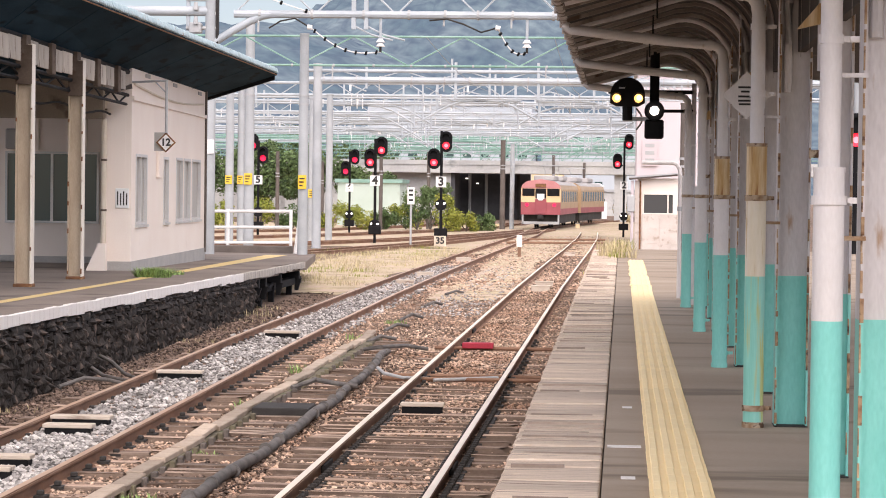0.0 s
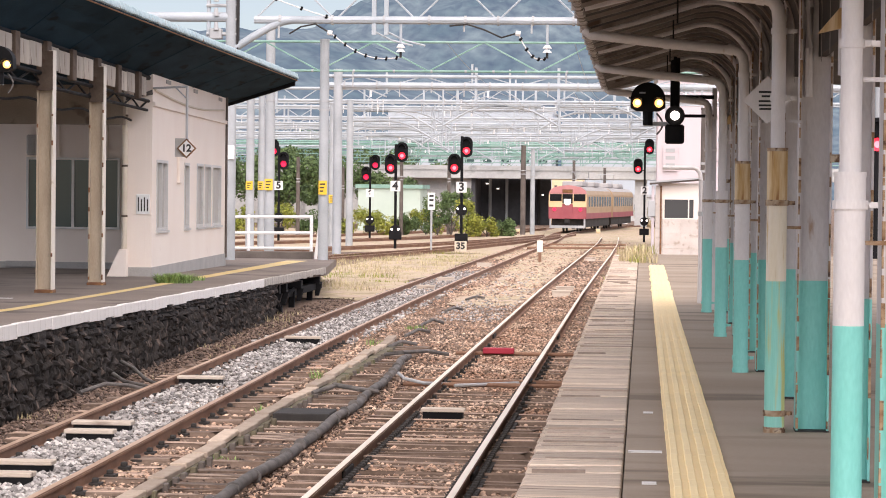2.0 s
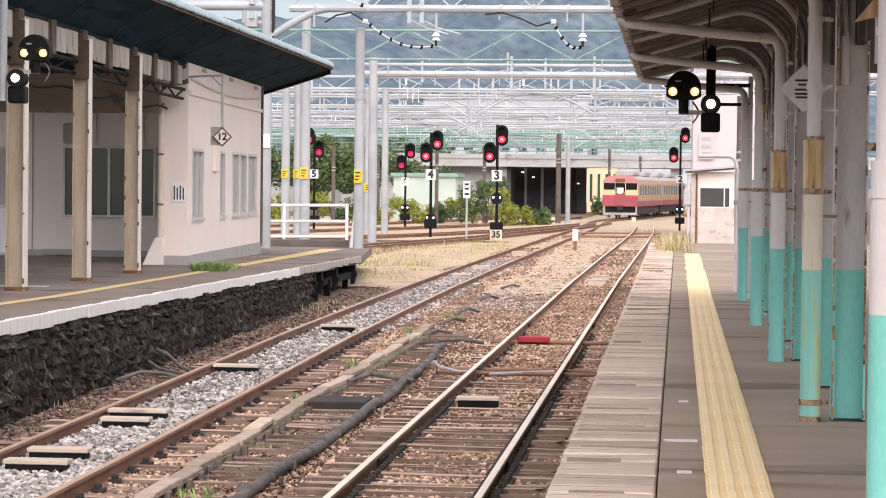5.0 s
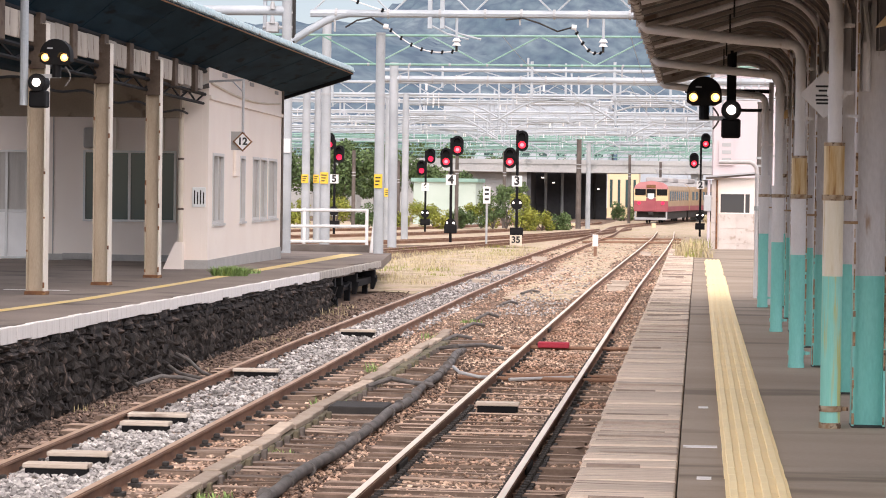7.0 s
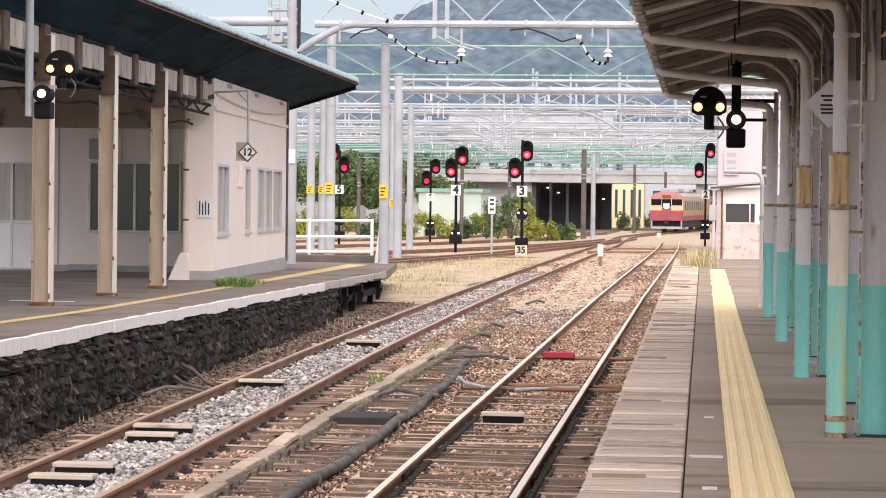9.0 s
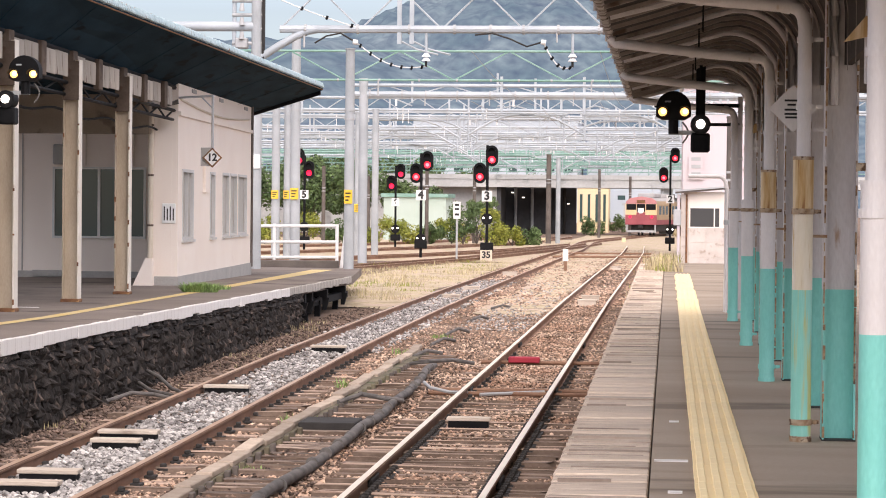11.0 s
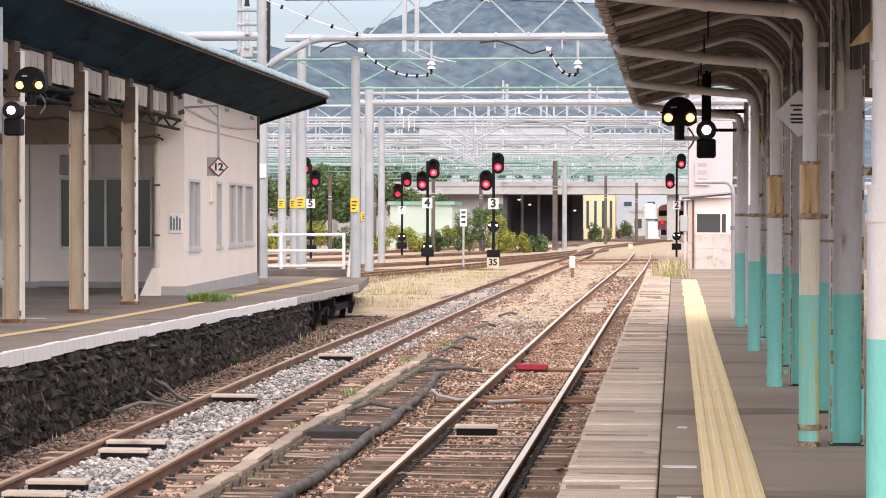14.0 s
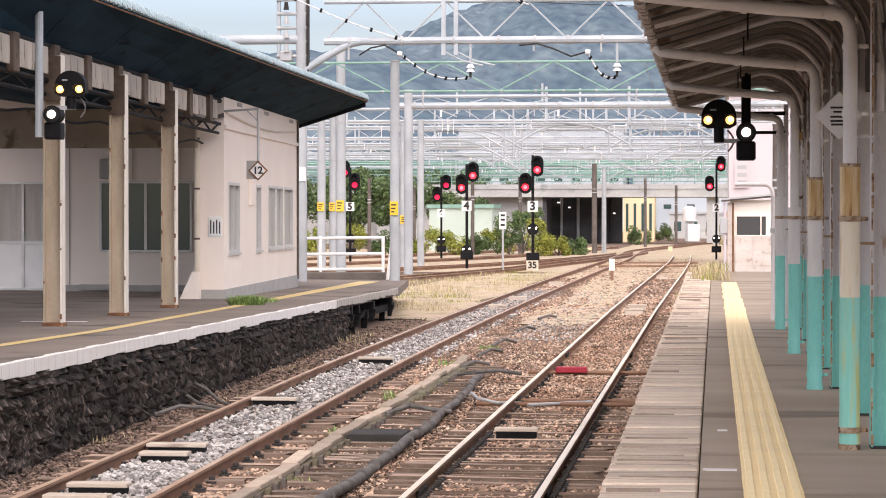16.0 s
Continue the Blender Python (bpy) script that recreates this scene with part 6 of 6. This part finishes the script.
hut()
sg = thing("wall_sign", (1.35, 129.85, 4.0), "small pale sign with grey writing on the pink wall", "sign")
part("plate", box(bm_(), -0.3, 0.5, 0.0, 0.1, -0.1, 1.3), M_PINK, sg)
for z in (0.1, 0.5, 0.9):
    part("writing_bar", box(bm_(), -0.15, 0.35, -0.02, 0.0, z, z + 0.2), M_GREYPAINT, sg)
for x, y in ((-3.5, 190), (-9.6, 185),):
    ob_ = thing("equipment_box", (x, y, fall(y) - 0.2), "small orange-yellow trackside equipment box", "box", "trackside boxes")
    part("body", box(bm_(), -0.17, 0.17, -0.15, 0.15, 0, 0.4, 0.02), M_TANB, ob_)
    part("lid", box(bm_(), -0.19, 0.19, -0.17, 0.17, 0.4, 0.44, 0.01), M_PLINTH, ob_)
np_ = thing("number_board", (-8.45, 111.2, -0.2), "cream board with number 35 at the signal's foot", "sign")
part("board", box(bm_(), -0.28, 0.28, 0.0, 0.04, 0.0, 0.5), M_CREAMCOL, np_)
text_part("numeral", "35", 0.42, (0, -0.02, 0.27), M_INK, np_)
part("stake", box(bm_(), -0.05, 0.05, 0.05, 0.1, -0.2, 0.3), M_UNDER, np_)


def facade_block(name, at, w, d, h, material, label, floors, cols, win=(0.9, 1.2), roof=M_GREYPAINT):
    """A plain far building with its own windows and roof."""
    b = thing(name, at, label, "building", "far buildings")
    part("wall", box(bm_(), 0, w, 0, d, -0.5, h), material, b)
    part("roof", box(bm_(), -0.2, w + 0.2, -0.2, d + 0.2, h, h + 0.3), roof, b)
    for f in range(floors):
        for c in range(cols):
            x = w * (c + 0.5) / cols
            z = h * (f + 0.5) / floors
            part("window", box(bm_(), x - win[0] / 2, x + win[0] / 2, -0.05, 0.0, z - win[1] / 2, z + win[1] / 2), M_WINGLASS, b)
    return b


M_SHED = mat("pale_green_facade", (0.44, 0.54, 0.47), (0.52, 0.61, 0.55), 0.85, 0.4, 0.1, c=(0.36, 0.40, 0.33), cover=0.36)
facade_block("pale_building", (0.75, 130, -0.4), 9, 14, 9.3, M_PINK, "tall pale pink rendered building behind the hut", 0, 0)
facade_block("white_hall", (-45, 420, 0), 29, 30, 17.5, M_PALE, "large white hall far behind the yard", 3, 9, (1.6, 0.8))
facade_block("white_hall", (-15, 440, 0), 34, 30, 16.5, M_PALE, "large white hall far behind the yard", 2, 8, (1.4, 0.8))
facade_block("tan_shed", (-9.95, 262, -0.4), 3.4, 8, 5.3, M_TANB, "tan building behind the viaduct", 1, 4, (0.28, 3.0), M_PALE)
facade_block("grey_house", (-5.6, 300, -0.4), 10, 10, 3.0, M_VIADUCT, "low grey house far behind the yard", 1, 5)
facade_block("green_roof_shed", (-22.7, 190, -0.4), 5.0, 6, 3.4, M_SHED, "long pale green shed with green roof", 0, 0, roof=M_GREENSTEEL)
tk = thing("white_tank", (-2.75, 264, -0.4), "white water tank on a stand", "tank")
part("tank", rod(bm_(), (0, 0, 2.2), (0, 0, 3.6), 0.75, 16), M_WHITE, tk, smooth=True)
part("dome", rod(bm_(), (0, 0, 3.6), (0, 0, 3.9), 0.75, 16, 0.3), M_WHITE, tk, smooth=True)
part("cabinet", box(bm_(), -0.2, 1.1, -0.5, 0.5, 0, 1.9), M_WHITE, tk)
part("stand", box(bm_(), -0.5, 0.5, -0.4, 0.4, 0, 2.2), M_GREYPAINT, tk)


def viaduct():
    v = thing("viaduct", (0, 236, 0), "grey concrete road viaduct with green railing crossing the yard", "bridge")
    part("deck", box(bm_(), -60, 40, 0, 9, 4.25, 5.05), M_VIADUCT, v, "concrete deck beam")
    part("parapet", box(bm_(), -60, 40, -0.1, 0.1, 5.052, 5.5), M_VIADUCT, v)
    for x in (-33, -25.4, -17.6, -0.2, 12):
        part("pier", box(bm_(), x - 0.6, x + 0.6, 1, 8, -0.5, 4.25), M_VIADUCT, v)
    # Dark wall and cell stand in for the shade under the deck.
    part("abutment_wall", box(bm_(), -18, -9.4, 9.2, 9.6, -0.5, 4.25), M_SHADEWALL, v, "dark wall standing for the shaded opening below the deck")
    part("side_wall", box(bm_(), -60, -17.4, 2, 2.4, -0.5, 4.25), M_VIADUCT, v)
    part("dark_cell", box(bm_(), -17.0, -16.6, 1, 9.2, -0.5, 4.25), M_SHADEWALL, v)
    for x in (-15.6, -13.9, -12.1, -10.6):
        part("inner_column", rod(bm_(), (x, 8.6, -0.5), (x, 8.6, 4.25), 0.16, 10), M_GREYPAINT if x < -13 else M_UNDER, v)
    for x, z in ((-15.9, 3.7), (-14.8, 3.2), (-10.2, 2.6)):
        part("bulkhead_light", box(bm_(), x - 0.12, x + 0.12, 8.3, 8.5, z, z + 0.12), G_LAMP, v, "small lit lamp below the deck")
    for z in (5.8, 6.15, 6.5):
        part("railing_bar", rod(bm_(), (-60, 0, z), (40, 0, z), 0.045, 6), M_GREENSTEEL, v)
    for k in range(50):
        x = -60 + 2 * k
        part("railing_post", rod(bm_(), (x, 0, 5.5), (x, 0, 6.5), 0.04, 6), M_GREENSTEEL, v)
    part("railing_lattice", [rod(b_, (-60 + 1.0 * k, 0, 5.5), (-59.2 + 1.0 * k, 0, 6.5), 0.03, 5) for b_ in (bm_(),) for k in range(90)][-1], M_GREENSTEEL, v)


viaduct()


# ---- shrubs and trees ----
def crown_mesh(rng, lumps, count, leaf):
    """Leaves thrown over lumps (cx, cy, cz, r)."""
    lump = np.array(lumps)
    k = rng.randint(0, len(lump), count)
    u = rng.normal(size=(count, 3))
    u /= np.linalg.norm(u, axis=1)[:, None]
    c = lump[k, :3] + u * (lump[k, 3] * rng.uniform(0.55, 1.05, count))[:, None]
    n = u + rng.normal(size=(count, 3)) * 0.6
    n /= np.linalg.norm(n, axis=1)[:, None]
    t = np.cross(n, rng.normal(size=(count, 3)))
    t /= np.linalg.norm(t, axis=1)[:, None]
    b = np.cross(n, t)
    s = leaf * rng.uniform(0.6, 1.4, (count, 1))
    v = np.stack([c - t * s, c + b * s * 0.55, c + t * s, c - b * s * 0.55], 1).reshape(-1, 3)
    f = (np.arange(count) * 4)[:, None] + np.arange(4)[None]
    return v.tolist(), f.tolist()


def plant(name, at, w, h, count, leaf, material, label, seed, trunk=0.0):
    rng = np.random.RandomState(seed)
    p = thing(name, at, label, "tree" if trunk else "shrub", "trees" if trunk else "shrubs")
    lumps = [(rng.uniform(-w, w) * 0.75, rng.uniform(-w, w) * 0.5, trunk + h * rng.uniform(0.15, 0.8), min(w, h) * rng.uniform(0.22, 0.45)) for _ in range(11)]
    v, f = crown_mesh(rng, lumps, count, leaf)
    me = bpy.data.meshes.new("crown")
    me.from_pydata(v, [], f)
    me.materials.append(material)
    c = new("crown", me)
    c.parent = p
    bm = bm_()
    rod(bm, (0, 0, -0.3), (0, 0, trunk + h * 0.4), max(0.05, trunk * 0.06), 8, 0.03)
    for l in lumps[:6]:
        rod(bm, (0, 0, trunk * 0.8 + 0.1), l[:3], max(0.03, trunk * 0.025), 6, 0.015)
    part("trunk" if trunk else "stems", bm, M_DARKPOLE, p)
    return p


rs = random.Random(77)
for k, (x, y, w, h, m) in enumerate((
    (-27.2, 160, 1.3, 2.2, M_LEAFY), (-24.8, 162, 1.4, 2.4, M_LEAFY), (-22.6, 163, 1.3, 1.8, M_LEAF), (-20.6, 165, 1.6, 1.9, M_LEAFY), (-18.6, 168, 1.5, 1.8, M_LEAFY), (-17.0, 170, 1.2, 1.5, M_LEAF),
    (-13.2, 165, 1.5, 3.9, M_LEAF), (-12.0, 163, 1.4, 2.8, M_LEAFY), (-10.8, 166, 1.2, 1.9, M_LEAFY), (-14.4, 168, 1.4, 3.6, M_LEAF), (-10.0, 170, 1.0, 1.3, M_LEAF), (-15.6, 172, 1.5, 2.2, M_LEAFY),
    (-7.2, 232, 1.3, 2.6, M_LEAF), (1.6, 205, 1.8, 0.9, M_LEAFDRY), (1.0, 240, 2.0, 2.4, M_LEAFDRY), (-6.2, 266, 1.6, 2.4, M_LEAF))):
    plant("shrub", (x, y, -0.42), w, h, 2400, 0.085, m, "yellow-green leafy shrub at the yard's edge" if m is M_LEAFY else "green leafy shrub at the yard's edge", 300 + k)
for k, (x, y, w, h) in enumerate(((-36, 200, 4, 5.5), (-31, 205, 3.5, 6.0), (-27.5, 215, 3.2, 5.0), (-24, 222, 3.0, 4.5), (-41, 190, 4, 7), (-34, 228, 4, 7), (-47, 210, 5, 8), (-28, 255, 4, 7), (-36, 262, 5, 9), (-43, 255, 5, 9), (-31, 285, 5, 9), (-58, 262, 6, 11), (-49, 290, 6, 11), (-21, 262, 4, 6), (-52, 240, 5, 9), (-16, 275, 4, 5))):
    plant("tree", (x, y, -0.5), w, h, 6500, 0.15, M_LEAF, "dark green broadleaf tree behind the yard", 400 + k, 1.5)


# ---- wooded hills ----
def hills(name, dist, crest, label, seed, rough):
    """A wooded ridge; crest gives its height along x, both in metres."""
    rng = np.random.RandomState(seed)
    bm = bm_()
    nx, nd = 260, 26
    x0, x1 = crest[0][0], crest[-1][0]
    grid = []
    for j in range(nd + 1):
        v = j / nd
        row = []
        for i in range(nx + 1):
            x = x0 + (x1 - x0) * i / nx
            c = np.interp(x, [p[0] for p in crest], [p[1] for p in crest])
            prof = math.sin(v * math.pi / 2)
            z = c * prof + rough * (noise.noise(Vector((x * 0.02, v * 9, seed))) * 1.6 + rng.uniform(-0.5, 0.5)) * (0.3 + v * 0.7)
            row.append(bm.verts.new((x, dist + v * 320, z - 2)))
        grid.append(row)
    for j in range(nd):
        for i in range(nx):
            bm.faces.new((grid[j][i], grid[j][i + 1], grid[j + 1][i + 1], grid[j + 1][i]))
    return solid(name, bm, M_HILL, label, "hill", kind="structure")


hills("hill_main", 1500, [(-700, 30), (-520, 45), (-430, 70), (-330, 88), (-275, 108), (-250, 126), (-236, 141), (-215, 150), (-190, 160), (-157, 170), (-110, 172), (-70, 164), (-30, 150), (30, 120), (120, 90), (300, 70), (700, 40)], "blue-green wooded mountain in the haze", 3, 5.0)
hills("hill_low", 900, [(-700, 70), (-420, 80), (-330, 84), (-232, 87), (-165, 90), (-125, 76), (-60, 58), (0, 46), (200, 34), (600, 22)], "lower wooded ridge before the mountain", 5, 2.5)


# ---- motion of the train ----
def motions():
    times = [(0.0, 178.0), (2.0, 186.5), (4.0, 195.0), (6.5, 204.5), (8.0, 210.5), (9.5, 217.5), (12.0, 229.0), (13.0, 234.0), (14.0, 239.5), (15.0, 245.0), (16.0, 251.0)]
    for car, ahead in ((CAR_A, 0.0), (CAR_B, 20.0)):
        rows = []
        for t, d in times:
            a, b = d + ahead, d + ahead + 16
            xa, xb = lerp_path(LEFT_PATH, a), lerp_path(LEFT_PATH, b)
            heading = math.degrees(math.atan2(xa - xb, b - a))
            rows.append((t, pose(xa, a, fall(a), 0, 0, heading)))
        walk(car, rows)


motions()
